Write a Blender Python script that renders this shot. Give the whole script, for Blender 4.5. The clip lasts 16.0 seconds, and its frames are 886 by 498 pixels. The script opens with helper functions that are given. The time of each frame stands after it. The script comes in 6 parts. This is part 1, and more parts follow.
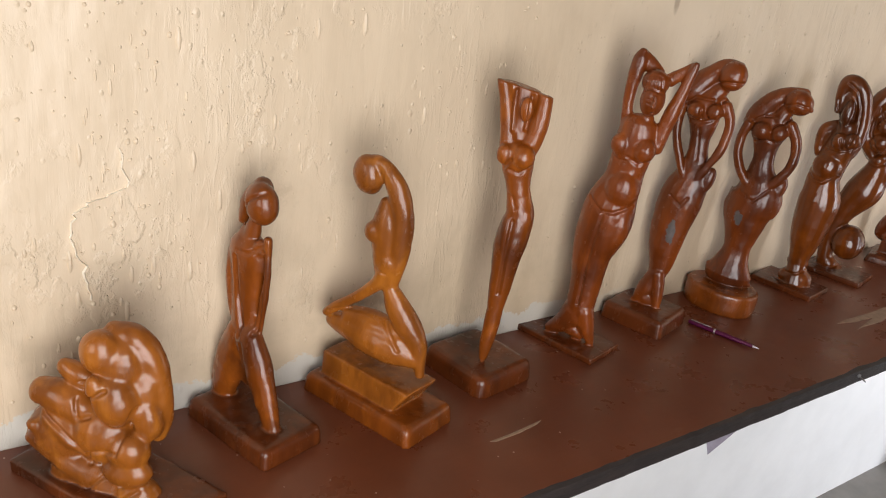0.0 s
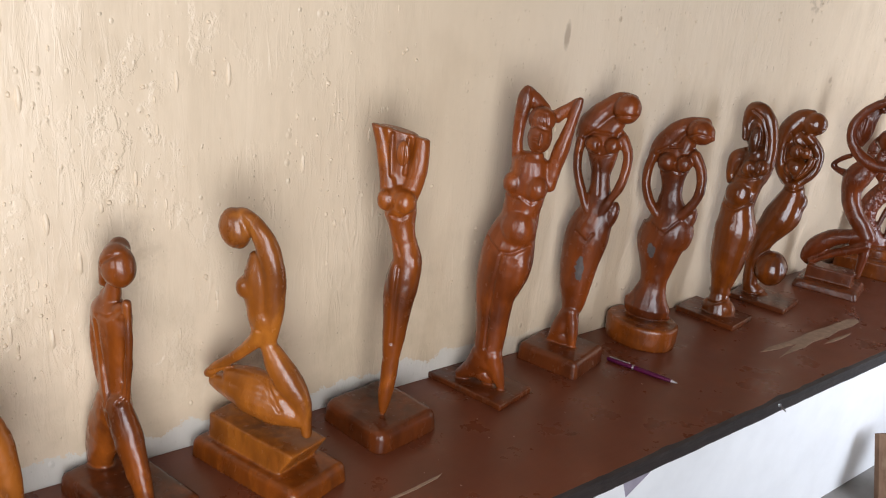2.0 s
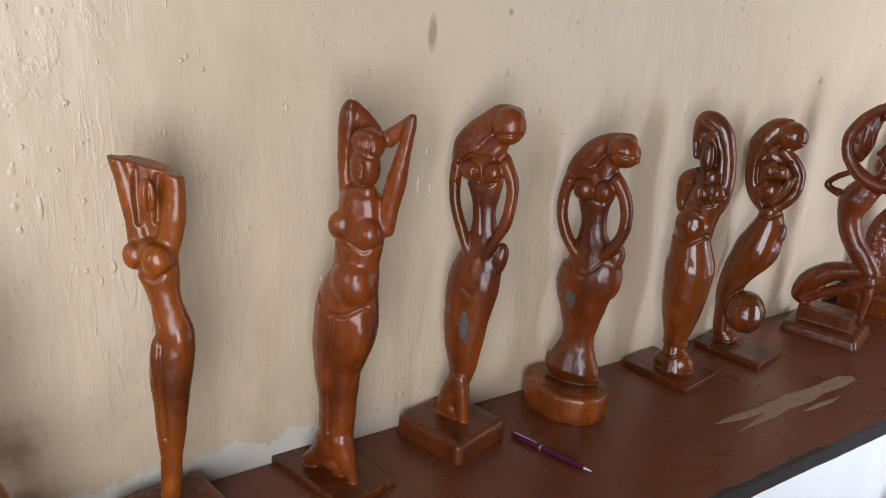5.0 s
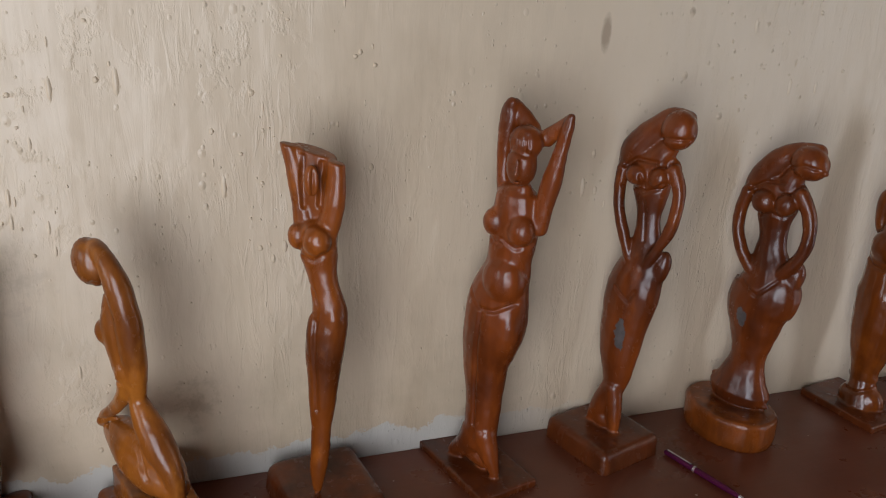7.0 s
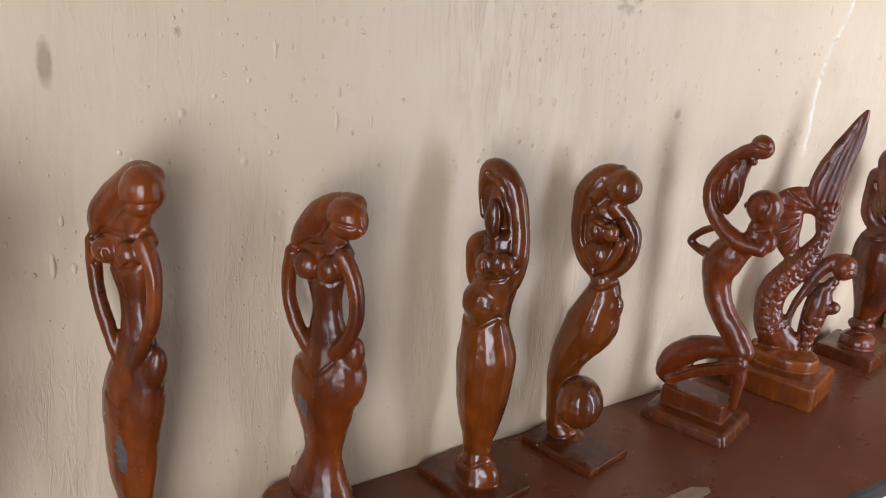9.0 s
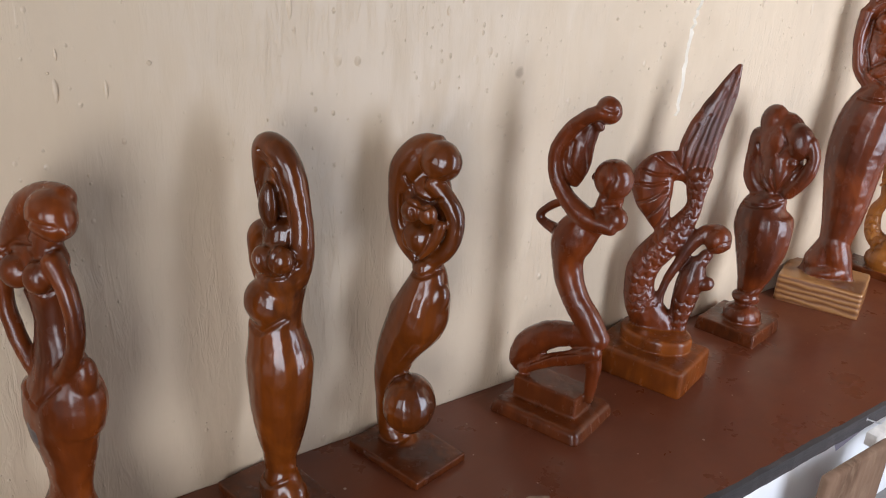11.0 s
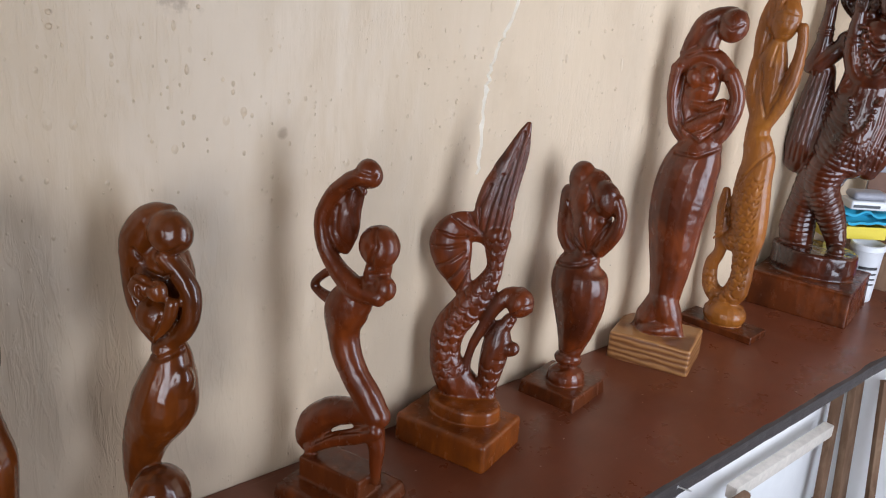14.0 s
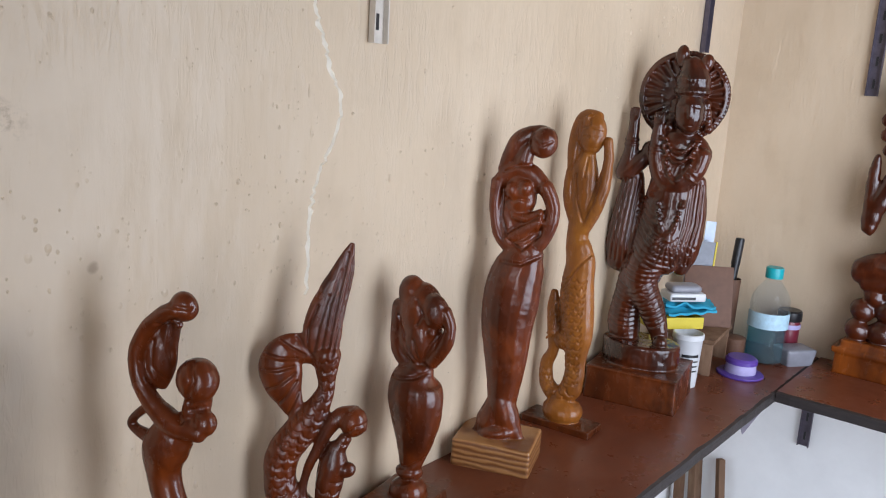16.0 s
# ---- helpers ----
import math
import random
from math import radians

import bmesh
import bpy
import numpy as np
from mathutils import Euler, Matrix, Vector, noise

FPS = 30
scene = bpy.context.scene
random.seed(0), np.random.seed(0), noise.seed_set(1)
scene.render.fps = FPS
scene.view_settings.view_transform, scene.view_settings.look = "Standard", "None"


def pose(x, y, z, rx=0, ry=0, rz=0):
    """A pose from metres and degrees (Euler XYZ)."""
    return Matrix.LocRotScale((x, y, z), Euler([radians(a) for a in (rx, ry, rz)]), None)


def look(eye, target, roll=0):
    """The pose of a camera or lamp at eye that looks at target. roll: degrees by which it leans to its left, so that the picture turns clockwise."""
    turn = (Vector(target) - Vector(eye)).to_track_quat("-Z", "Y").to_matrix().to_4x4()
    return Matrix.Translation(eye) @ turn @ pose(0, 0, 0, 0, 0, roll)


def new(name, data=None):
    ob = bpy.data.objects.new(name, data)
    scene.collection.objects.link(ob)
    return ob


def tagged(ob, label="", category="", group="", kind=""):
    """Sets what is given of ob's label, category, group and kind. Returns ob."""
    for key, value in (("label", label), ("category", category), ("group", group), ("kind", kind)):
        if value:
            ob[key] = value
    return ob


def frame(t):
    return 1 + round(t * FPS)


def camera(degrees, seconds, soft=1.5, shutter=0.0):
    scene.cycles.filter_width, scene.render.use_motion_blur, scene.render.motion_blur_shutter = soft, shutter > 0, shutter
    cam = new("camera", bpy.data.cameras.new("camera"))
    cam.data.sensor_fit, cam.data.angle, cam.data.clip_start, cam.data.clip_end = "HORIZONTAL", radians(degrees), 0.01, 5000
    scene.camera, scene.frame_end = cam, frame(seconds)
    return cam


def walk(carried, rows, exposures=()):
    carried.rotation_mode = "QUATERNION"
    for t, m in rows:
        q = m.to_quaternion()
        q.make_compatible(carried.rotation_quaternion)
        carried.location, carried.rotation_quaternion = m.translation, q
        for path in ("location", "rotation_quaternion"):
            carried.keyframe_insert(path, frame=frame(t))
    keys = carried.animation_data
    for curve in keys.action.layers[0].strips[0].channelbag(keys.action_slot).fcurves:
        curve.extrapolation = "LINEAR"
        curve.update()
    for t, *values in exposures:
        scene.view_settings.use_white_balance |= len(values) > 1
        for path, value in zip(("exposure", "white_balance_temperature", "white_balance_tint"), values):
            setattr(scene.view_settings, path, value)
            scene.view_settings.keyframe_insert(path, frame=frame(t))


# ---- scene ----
cam = camera(57.0, 16.0, soft=1.1)
PATH = [
    (0, (0.051, -0.941, 1.576), (1.16, 0.533, 0.802), 7.5),
    (0.5, (0.087, -0.949, 1.58), (1.269, 0.487, 0.844), 8.1),
    (1, (0.111, -0.956, 1.583), (1.341, 0.453, 0.875), 7.9),
    (1.5, (0.123, -0.963, 1.579), (1.342, 0.469, 0.898), 6.5),
    (2, (0.173, -0.981, 1.584), (1.346, 0.492, 0.909), 5.1),
    (2.5, (0.274, -1.017, 1.577), (1.407, 0.489, 0.908), 4.5),
    (3, (0.358, -1.048, 1.568), (1.471, 0.476, 0.904), 4.2),
    (3.5, (0.44, -0.975, 1.571), (1.565, 0.542, 0.913), 3.7),
    (6, (0.616, -0.915, 1.571), (1.425, 0.777, 0.877), 2.0),
    (6.5, (0.587, -0.918, 1.561), (1.23, 0.844, 0.868), 1.9),
    (7, (0.637, -0.948, 1.569), (1.257, 0.825, 0.88), 2.5),
    (7.5, (0.746, -1.008, 1.564), (1.451, 0.739, 0.892), 2.9),
    (8, (0.837, -1.017, 1.557), (1.623, 0.692, 0.879), 2.5),
    (8.5, (0.95, -0.946, 1.559), (1.861, 0.7, 0.881), 2.9),
    (9, (1.071, -0.86, 1.581), (2.11, 0.721, 0.931), 3.2),
    (11.5, (1.377, -0.83, 1.582), (2.479, 0.647, 0.807), 3.4),
    (12, (1.441, -0.868, 1.585), (2.521, 0.637, 0.83), 3.7),
    (12.5, (1.497, -0.903, 1.584), (2.6, 0.599, 0.857), 3.5),
    (13, (1.52, -0.917, 1.586), (2.651, 0.569, 0.869), 3.6),
    (13.5, (1.532, -0.91, 1.591), (2.708, 0.548, 0.891), 3.6),
    (14, (1.542, -0.894, 1.599), (2.794, 0.521, 0.944), 3.9),
    (14.5, (1.549, -0.905, 1.615), (2.885, 0.459, 1.02), 4.5),
    (15, (1.55, -0.913, 1.625), (2.968, 0.397, 1.103), 4.6),
    (15.5, (1.559, -0.923, 1.632), (3.037, 0.343, 1.17), 4.2),
    (16, (1.573, -0.933, 1.639), (3.094, 0.299, 1.229), 3.5),
]
walk(cam, [(t, look(eye, target, roll)) for t, eye, target, roll in PATH], exposures=[(0, -0.42, 6300, 13), (1.5, -0.32, 6000, 13), (3.5, -0.36, 5850, 12), (6.0, -0.58, 5700, 12), (6.5, -0.74, 5650, 12), (7.0, -0.92, 5650, 12), (7.5, -0.58, 5700, 12), (8.5, -0.3, 5800, 14), (11.5, -0.42, 5800, 14), (13.0, -0.48, 5850, 14), (14.5, -0.72, 5750, 13), (16.0, -0.84, 5750, 13)])

# ---- world and light ----
world = bpy.data.worlds.new("daylight")
scene.world = world
world.use_nodes = True
wn = world.node_tree
sky = wn.nodes.new("ShaderNodeTexSky")
sky.sky_type, sky.sun_disc = "NISHITA", False
sky.sun_elevation, sky.sun_rotation = radians(48), radians(200)
wn.nodes["Background"].inputs["Strength"].default_value = 0.05
wn.links.new(sky.outputs["Color"], wn.nodes["Background"].inputs["Color"])


def window_light(name, m, wide, high, watts, color):
    lamp = bpy.data.lights.new(name, "AREA")
    lamp.shape, lamp.size, lamp.size_y, lamp.energy, lamp.color = "RECTANGLE", wide, high, watts, color
    ob = new(name, lamp)
    ob.matrix_world = m
    return ob


# daylight that comes in through the two wide openings opposite the shelf
window_light("left_daylight", look((-0.25, -1.93, 1.4), (-0.1, 0, 1.3)), 1.3, 1.8, 74, (1.0, 0.985, 0.945))
window_light("right_daylight", look((2.95, -1.93, 1.4), (4.5, -0.25, 1.05)), 1.5, 1.75, 92, (0.94, 0.97, 1.0))
window_light("side_daylight", look((-1.55, -0.95, 1.6), (3, -0.9, 1.5)), 0.8, 1.2, 14, (1.0, 0.96, 0.88))


# ---- materials ----
def material(name):
    m = bpy.data.materials.new(name)
    m.use_nodes = True
    t = m.node_tree
    return m, t, t.nodes["Principled BSDF"]


def node(t, kind, **values):
    n = t.nodes.new("ShaderNode" + kind)
    for key, value in values.items():
        n.inputs[key.replace("_", " ")].default_value = value
    return n


def coords(t, scale=(1, 1, 1), spread=True):
    """Object coordinates, stretched, and shifted at random from thing to thing."""
    c = t.nodes.new("ShaderNodeTexCoord")
    p = t.nodes.new("ShaderNodeMapping")
    p.inputs["Scale"].default_value = scale
    t.links.new(c.outputs["Object"], p.inputs["Vector"])
    if spread:
        info = t.nodes.new("ShaderNodeObjectInfo")
        mul = t.nodes.new("ShaderNodeMath")
        mul.operation = "MULTIPLY"
        mul.inputs[1].default_value = 37.0
        t.links.new(info.outputs["Random"], mul.inputs[0])
        t.links.new(mul.outputs[0], p.inputs["Location"])
    return p.outputs["Vector"]


def noise_tex(t, vector, scale, detail=4.0, rough=0.55, distort=0.0):
    n = node(t, "TexNoise", Scale=scale, Detail=detail, Roughness=rough, Distortion=distort)
    t.links.new(vector, n.inputs["Vector"])
    return n.outputs["Fac"]


def ramp(t, fac, stops):
    r = t.nodes.new("ShaderNodeValToRGB")
    while len(r.color_ramp.elements) < len(stops):
        r.color_ramp.elements.new(0.5)
    for e, (pos, col) in zip(r.color_ramp.elements, stops):
        e.position, e.color = pos, (*col, 1) if len(col) == 3 else col
    t.links.new(fac, r.inputs["Fac"])
    return r.outputs["Color"]


def mix(t, fac, a, b, blend="MIX"):
    m = t.nodes.new("ShaderNodeMix")
    m.data_type, m.blend_type = "RGBA", blend
    for socket, value in ((m.inputs[0], fac), (m.inputs[6], a), (m.inputs[7], b)):
        if isinstance(value, (int, float)):
            socket.default_value = value
        elif isinstance(value, tuple):
            socket.default_value = (*value, 1)
        else:
            t.links.new(value, socket)
    return m.outputs[2]


def arith(t, kind, a, b=0.0):
    m = t.nodes.new("ShaderNodeMath")
    m.operation = kind
    for socket, value in zip(m.inputs, (a, b)):
        if isinstance(value, (int, float)):
            socket.default_value = value
        else:
            t.links.new(value, socket)
    return m.outputs[0]


def bump(t, bsdf, height, strength, distance):
    b = node(t, "Bump", Strength=strength, Distance=distance)
    t.links.new(height, b.inputs["Height"])
    before = bsdf.inputs["Normal"].links
    if before:
        t.links.new(before[0].from_socket, b.inputs["Normal"])
    t.links.new(b.outputs["Normal"], bsdf.inputs["Normal"])


def varnished(name, dark, light, rough=0.32, coat=0.7, grain=1.0):
    """Carved wood under varnish: soft long grain, stain pooled in broad clouds, faint tool facets, uneven sheen."""
    m, t, b = material(name)
    long_grain = noise_tex(t, coords(t, (55, 55, 4)), 1.0, 5, 0.55, 0.4)
    broad = noise_tex(t, coords(t, (13, 13, 6)), 1.0, 4, 0.55)
    fine = noise_tex(t, coords(t, (380, 380, 22)), 1.0, 3, 0.6)
    mid = tuple(0.5 * (p + q) for p, q in zip(dark, light))
    low = tuple(0.6 * p + 0.4 * q for p, q in zip(dark, light))
    high = tuple(0.25 * p + 0.75 * q for p, q in zip(dark, light))
    col = ramp(t, long_grain, [(0.30, low), (0.52, mid), (0.74, high)])
    col = mix(t, ramp(t, broad, [(0.42, (0, 0, 0)), (0.66, (0.8,) * 3)]), col, tuple(0.75 * v for v in dark))
    blotch = noise_tex(t, coords(t, (26, 26, 11)), 1.0, 5, 0.6, 0.3)
    col = mix(t, ramp(t, blotch, [(0.28, (0.5,) * 3), (0.45, (0, 0, 0))]), col, (min(1, 1.1 * light[0]), 1.2 * light[1], 1.2 * light[2]))
    col = mix(t, arith(t, "MULTIPLY", fine, 0.3 * grain), col, tuple(0.55 * v for v in mid))
    t.links.new(col, b.inputs["Base Color"])
    t.links.new(ramp(t, broad, [(0.3, (rough,) * 3), (0.8, (rough + 0.14,) * 3)]), b.inputs["Roughness"])
    b.inputs["Coat Weight"].default_value = coat
    smear = noise_tex(t, coords(t, (60, 60, 34)), 1.0, 4, 0.6)
    sheen = 0.09 if coat > 0.95 else 0.17
    t.links.new(ramp(t, smear, [(0.35, (sheen,) * 3), (0.7, (sheen + 0.14,) * 3)]), b.inputs["Coat Roughness"])
    b.inputs["Coat IOR"].default_value = 1.55
    b.inputs["Specular IOR Level"].default_value = 0.08
    bump(t, b, long_grain, 0.10, 0.002)
    bump(t, b, noise_tex(t, coords(t, (48, 48, 30)), 1.0, 2, 0.5), 0.5, 0.005)
    return m


def plain(name, color, rough=0.5, metal=0.0, vary=0.12, scale=40.0, lump=0.0, coat=0.0):
    m, t, b = material(name)
    n = noise_tex(t, coords(t), scale, 5, 0.6)
    t.links.new(ramp(t, n, [(0.3, tuple(v * (1 - vary) for v in color)), (0.7, tuple(min(1, v * (1 + vary)) for v in color))]), b.inputs["Base Color"])
    b.inputs["Roughness"].default_value, b.inputs["Metallic"].default_value = rough, metal
    b.inputs["Coat Weight"].default_value = coat
    if lump:
        bump(t, b, n, lump, 0.002)
    return m


def wall_paint():
    """Old beige distemper, brushed in upright streaks over lumpy plaster, with fly specks and grime."""
    m, t, b = material("beige_distemper")
    flat = coords(t, (1, 1, 1), False)
    streak = noise_tex(t, coords(t, (48, 48, 6), False), 1.0, 6, 0.62, 0.5)
    broad = noise_tex(t, flat, 1.7, 3, 0.5)
    cloud = noise_tex(t, flat, 6.0, 5, 0.6)
    col = ramp(t, broad, [(0.3, (0.575, 0.45, 0.308)), (0.7, (0.67, 0.54, 0.388))])
    col = mix(t, ramp(t, streak, [(0.45, (0, 0, 0)), (0.8, (0.1,) * 3)]), col, (0.74, 0.62, 0.46))
    col = mix(t, ramp(t, cloud, [(0.55, (0, 0, 0)), (0.75, (0.3,) * 3)]), col, (0.46, 0.35, 0.23))
    place = t.nodes.new("ShaderNodeSeparateXYZ")
    t.links.new(flat, place.inputs[0])

    def span(socket, lo, hi):
        n = t.nodes.new("ShaderNodeMapRange")
        t.links.new(socket, n.inputs["Value"])
        n.inputs["From Min"].default_value, n.inputs["From Max"].default_value = lo, hi
        return n.outputs[0]

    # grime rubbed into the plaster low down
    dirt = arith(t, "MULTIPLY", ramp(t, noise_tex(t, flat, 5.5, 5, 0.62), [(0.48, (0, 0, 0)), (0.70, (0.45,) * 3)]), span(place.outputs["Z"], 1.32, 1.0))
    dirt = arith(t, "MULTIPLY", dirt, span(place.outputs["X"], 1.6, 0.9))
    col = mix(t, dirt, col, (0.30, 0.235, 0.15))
    # bare greyish filler along the foot of the wall, at the shelf's left part
    edge = arith(t, "ADD", place.outputs["Z"], arith(t, "MULTIPLY", noise_tex(t, flat, 11.0, 7, 0.72), 0.11))
    foot = arith(t, "MULTIPLY", arith(t, "LESS_THAN", edge, 0.993), span(place.outputs["X"], 1.25, 0.95))
    col = mix(t, foot, col, mix(t, cloud, (0.48, 0.44, 0.37), (0.66, 0.62, 0.55)))
    # brown drips, rust and damp marks, each with a place of its own: (along, up, half wide, half high, strength)
    blur = arith(t, "MULTIPLY", arith(t, "SUBTRACT", noise_tex(t, flat, 60.0, 4, 0.6), 0.5), 1.4)
    patchy = ramp(t, noise_tex(t, flat, 38.0, 6, 0.68), [(0.48, (0, 0, 0)), (0.6, (1, 1, 1))])
    for sx, sz, rx, rz, power in ((1.176, 1.478, 0.008, 0.027, 0.55), (2.053, 1.388, 0.009, 0.009, 0.5), (1.93, 1.56, 0.06, 0.035, 0.5), (0.64, 1.02, 0.05, 0.05, 0.3), (0.46, 1.20, 0.05, 0.06, 0.2)):
        far = arith(t, "ADD", arith(t, "POWER", arith(t, "MULTIPLY", arith(t, "SUBTRACT", place.outputs["X"], sx), 1 / rx), 2.0), arith(t, "POWER", arith(t, "MULTIPLY", arith(t, "SUBTRACT", place.outputs["Z"], sz), 1 / rz), 2.0))
        spot = ramp(t, arith(t, "ADD", far, blur), [(0.25, (power,) * 3), (1.0, (0, 0, 0))])
        if rx > 0.03:
            spot = arith(t, "MULTIPLY", spot, patchy)
        col = mix(t, spot, col, (0.20, 0.125, 0.07))
    # fly specks
    specks = t.nodes.new("ShaderNodeTexVoronoi")
    specks.inputs["Scale"].default_value = 13.0
    t.links.new(flat, specks.inputs["Vector"])
    pick = t.nodes.new("ShaderNodeSeparateColor")
    t.links.new(specks.outputs["Color"], pick.inputs[0])
    size = arith(t, "MULTIPLY", arith(t, "POWER", pick.outputs[0], 9.0), 0.032)
    col = mix(t, arith(t, "MULTIPLY", arith(t, "LESS_THAN", specks.outputs["Distance"], size), 0.75), col, (0.07, 0.04, 0.025))
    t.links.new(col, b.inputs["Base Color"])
    b.inputs["Roughness"].default_value = 0.38
    b.inputs["Specular IOR Level"].default_value = 0.5
    # relief: brushed streaks, soft lumps, flaked edges towards the shelf's left end, pimples
    bump(t, b, streak, 0.12, 0.006)
    runs = ramp(t, noise_tex(t, coords(t, (85, 85, 17), False), 1.0, 5, 0.6, 0.9), [(0.48, (0, 0, 0)), (0.70, (1, 1, 1))])
    where = ramp(t, noise_tex(t, flat, 3.2, 4, 0.6), [(0.44, (0.05,) * 3), (0.62, (0.9,) * 3)])
    bump(t, b, arith(t, "MULTIPLY", runs, where), 0.5, 0.002)
    bump(t, b, noise_tex(t, coords(t, (9, 9, 5), False), 1.0, 3, 0.5), 0.5, 0.02)
    flaked = ramp(t, noise_tex(t, coords(t, (26, 26, 17), False), 1.0, 6, 0.6), [(0.50, (0, 0, 0)), (0.57, (1, 1, 1))])
    amount = arith(t, "MULTIPLY", ramp(t, noise_tex(t, flat, 5.0, 4), [(0.50, (0, 0, 0)), (0.66, (1, 1, 1))]), arith(t, "ADD", span(place.outputs["X"], 1.0, 0.3), 0.15))
    bump(t, b, arith(t, "MULTIPLY", flaked, amount), 0.6, 0.0028)
    for scale, strength, lo in ((46.0, 0.7, 0.50), (80.0, 0.9, 0.45), (130.0, 1.0, 0.42)):
        pimple = t.nodes.new("ShaderNodeTexVoronoi")
        pimple.inputs["Scale"].default_value = scale
        t.links.new(coords(t, (1, 1, 0.75), False), pimple.inputs["Vector"])
        chance = t.nodes.new("ShaderNodeSeparateColor")
        t.links.new(pimple.outputs["Color"], chance.inputs[0])
        dome = ramp(t, pimple.outputs["Distance"], [(0.0, (1, 1, 1)), (0.22, (0, 0, 0))])
        some = arith(t, "MULTIPLY", ramp(t, noise_tex(t, flat, 4.0, 3), [(lo, (0, 0, 0)), (lo + 0.1, (1, 1, 1))]), arith(t, "GREATER_THAN", chance.outputs[0], 0.80))
        bump(t, b, arith(t, "MULTIPLY", dome, some), strength, 0.15 / scale)
    return m


def shelf_paint():
    """Glossy dark brown paint, scuffed and dusty."""
    m, t, b = material("brown_gloss_paint")
    p = coords(t, (1, 1, 1), False)
    broad = noise_tex(t, p, 5.0, 5, 0.6)
    col = ramp(t, broad, [(0.3, (0.115, 0.030, 0.012)), (0.7, (0.165, 0.047, 0.020))])
    scuff = ramp(t, noise_tex(t, coords(t, (14, 30, 30), False), 1.0, 7, 0.7, 0.4), [(0.63, (0, 0, 0)), (0.73, (0.5,) * 3)])
    col = mix(t, scuff, col, (0.19, 0.085, 0.045))
    dust = t.nodes.new("ShaderNodeTexVoronoi")
    dust.inputs["Scale"].default_value = 34.0
    t.links.new(p, dust.inputs["Vector"])
    grit = arith(t, "LESS_THAN", dust.outputs["Distance"], arith(t, "SUBTRACT", arith(t, "MULTIPLY", noise_tex(t, p, 21.0, 2), 0.20), 0.058))
    col = mix(t, arith(t, "MULTIPLY", grit, 0.7), col, (0.55, 0.45, 0.36))
    t.links.new(col, b.inputs["Base Color"])
    t.links.new(ramp(t, noise_tex(t, p, 11.0, 5, 0.65), [(0.3, (0.22,) * 3), (0.75, (0.46,) * 3)]), b.inputs["Roughness"])
    bump(t, b, noise_tex(t, coords(t, (10, 60, 60), False), 1.0, 4), 0.10, 0.003)
    return m


def bare_edge():
    m, t, b = material("worn_plywood_edge")
    n = noise_tex(t, coords(t, (20, 20, 160), False), 1.0, 5, 0.65)
    col = ramp(t, n, [(0.3, (0.010, 0.007, 0.007)), (0.66, (0.028, 0.019, 0.017)), (0.9, (0.12, 0.09, 0.075))])
    t.links.new(col, b.inputs["Base Color"])
    b.inputs["Roughness"].default_value = 0.6
    bump(t, b, n, 0.5, 0.003)
    return m


def laminated():
    """Wood block cut across pale and dark layers."""
    m, t, b = material("layered_block")
    w = t.nodes.new("ShaderNodeTexWave")
    w.bands_direction = "Z"
    w.inputs["Scale"].default_value, w.inputs["Distortion"].default_value, w.inputs["Detail"].default_value = 26.0, 11.0, 6.0
    w.inputs["Detail Scale"].default_value = 0.6
    t.links.new(coords(t, (0.3, 0.3, 1)), w.inputs["Vector"])
    n = noise_tex(t, coords(t, (30, 30, 120)), 1.0, 4)
    col = ramp(t, w.outputs["Fac"], [(0.1, (0.15, 0.055, 0.015)), (0.5, (0.30, 0.13, 0.04)), (0.9, (0.42, 0.21, 0.07))])
    col = mix(t, arith(t, "MULTIPLY", n, 0.5), col, (0.22, 0.09, 0.03))
    t.links.new(col, b.inputs["Base Color"])
    b.inputs["Roughness"].default_value, b.inputs["Coat Weight"].default_value = 0.4, 0.4
    bump(t, b, w.outputs["Fac"], 0.35, 0.002)
    return m


def clear(name, tint, body):
    """Thin clear plastic or tinted water: light passes straight through, with some gloss and body colour."""
    m, t, b = material(name)
    b.inputs["Base Color"].default_value, b.inputs["Roughness"].default_value = (*(0.3 * v for v in tint), 1), 0.08
    see = node(t, "BsdfTransparent", Color=(*tint, 1))
    both = t.nodes.new("ShaderNodeMixShader")
    both.inputs[0].default_value = body
    t.links.new(see.outputs[0], both.inputs[1])
    t.links.new(b.outputs[0], both.inputs[2])
    t.links.new(both.outputs[0], t.nodes["Material Output"].inputs["Surface"])
    return m


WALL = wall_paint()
WHITE = plain("white_limewash", (0.86, 0.86, 0.85), 0.7, vary=0.05, scale=6.0, lump=0.15)
# Unseen ceiling and walls, kept dark so they bounce little light.
CEIL = plain("unseen_dark_ceiling", (0.20, 0.185, 0.16), 0.8, vary=0.04, scale=4.0)
DRAB = plain("unseen_dark_wall", (0.12, 0.10, 0.08), 0.7, vary=0.08, scale=5.0)
# Unseen floor, its tone set by the light it bounces upward.
FLOOR = plain("cement_floor", (0.21, 0.195, 0.175), 0.5, vary=0.2, scale=7.0)
SHELF = shelf_paint()
EDGE = bare_edge()
LAYERS = laminated()
HONEY = varnished("honey_teak", (0.1, 0.02, 0.002), (0.48, 0.155, 0.016), 0.45, 0.8)
AMBER = varnished("amber_teak", (0.05152, 0.00843, 0.0008), (0.4032, 0.09996, 0.008), 0.45, 0.8)
CHESTNUT = varnished("chestnut_teak", (0.04032, 0.00627, 0.00088), (0.336, 0.07252, 0.0072), 0.45, 0.8)
GLOSSY = varnished("glossy_walnut", (0.0224, 0.00372, 0.00048), (0.28, 0.06468, 0.0048), 0.38, 1.0)
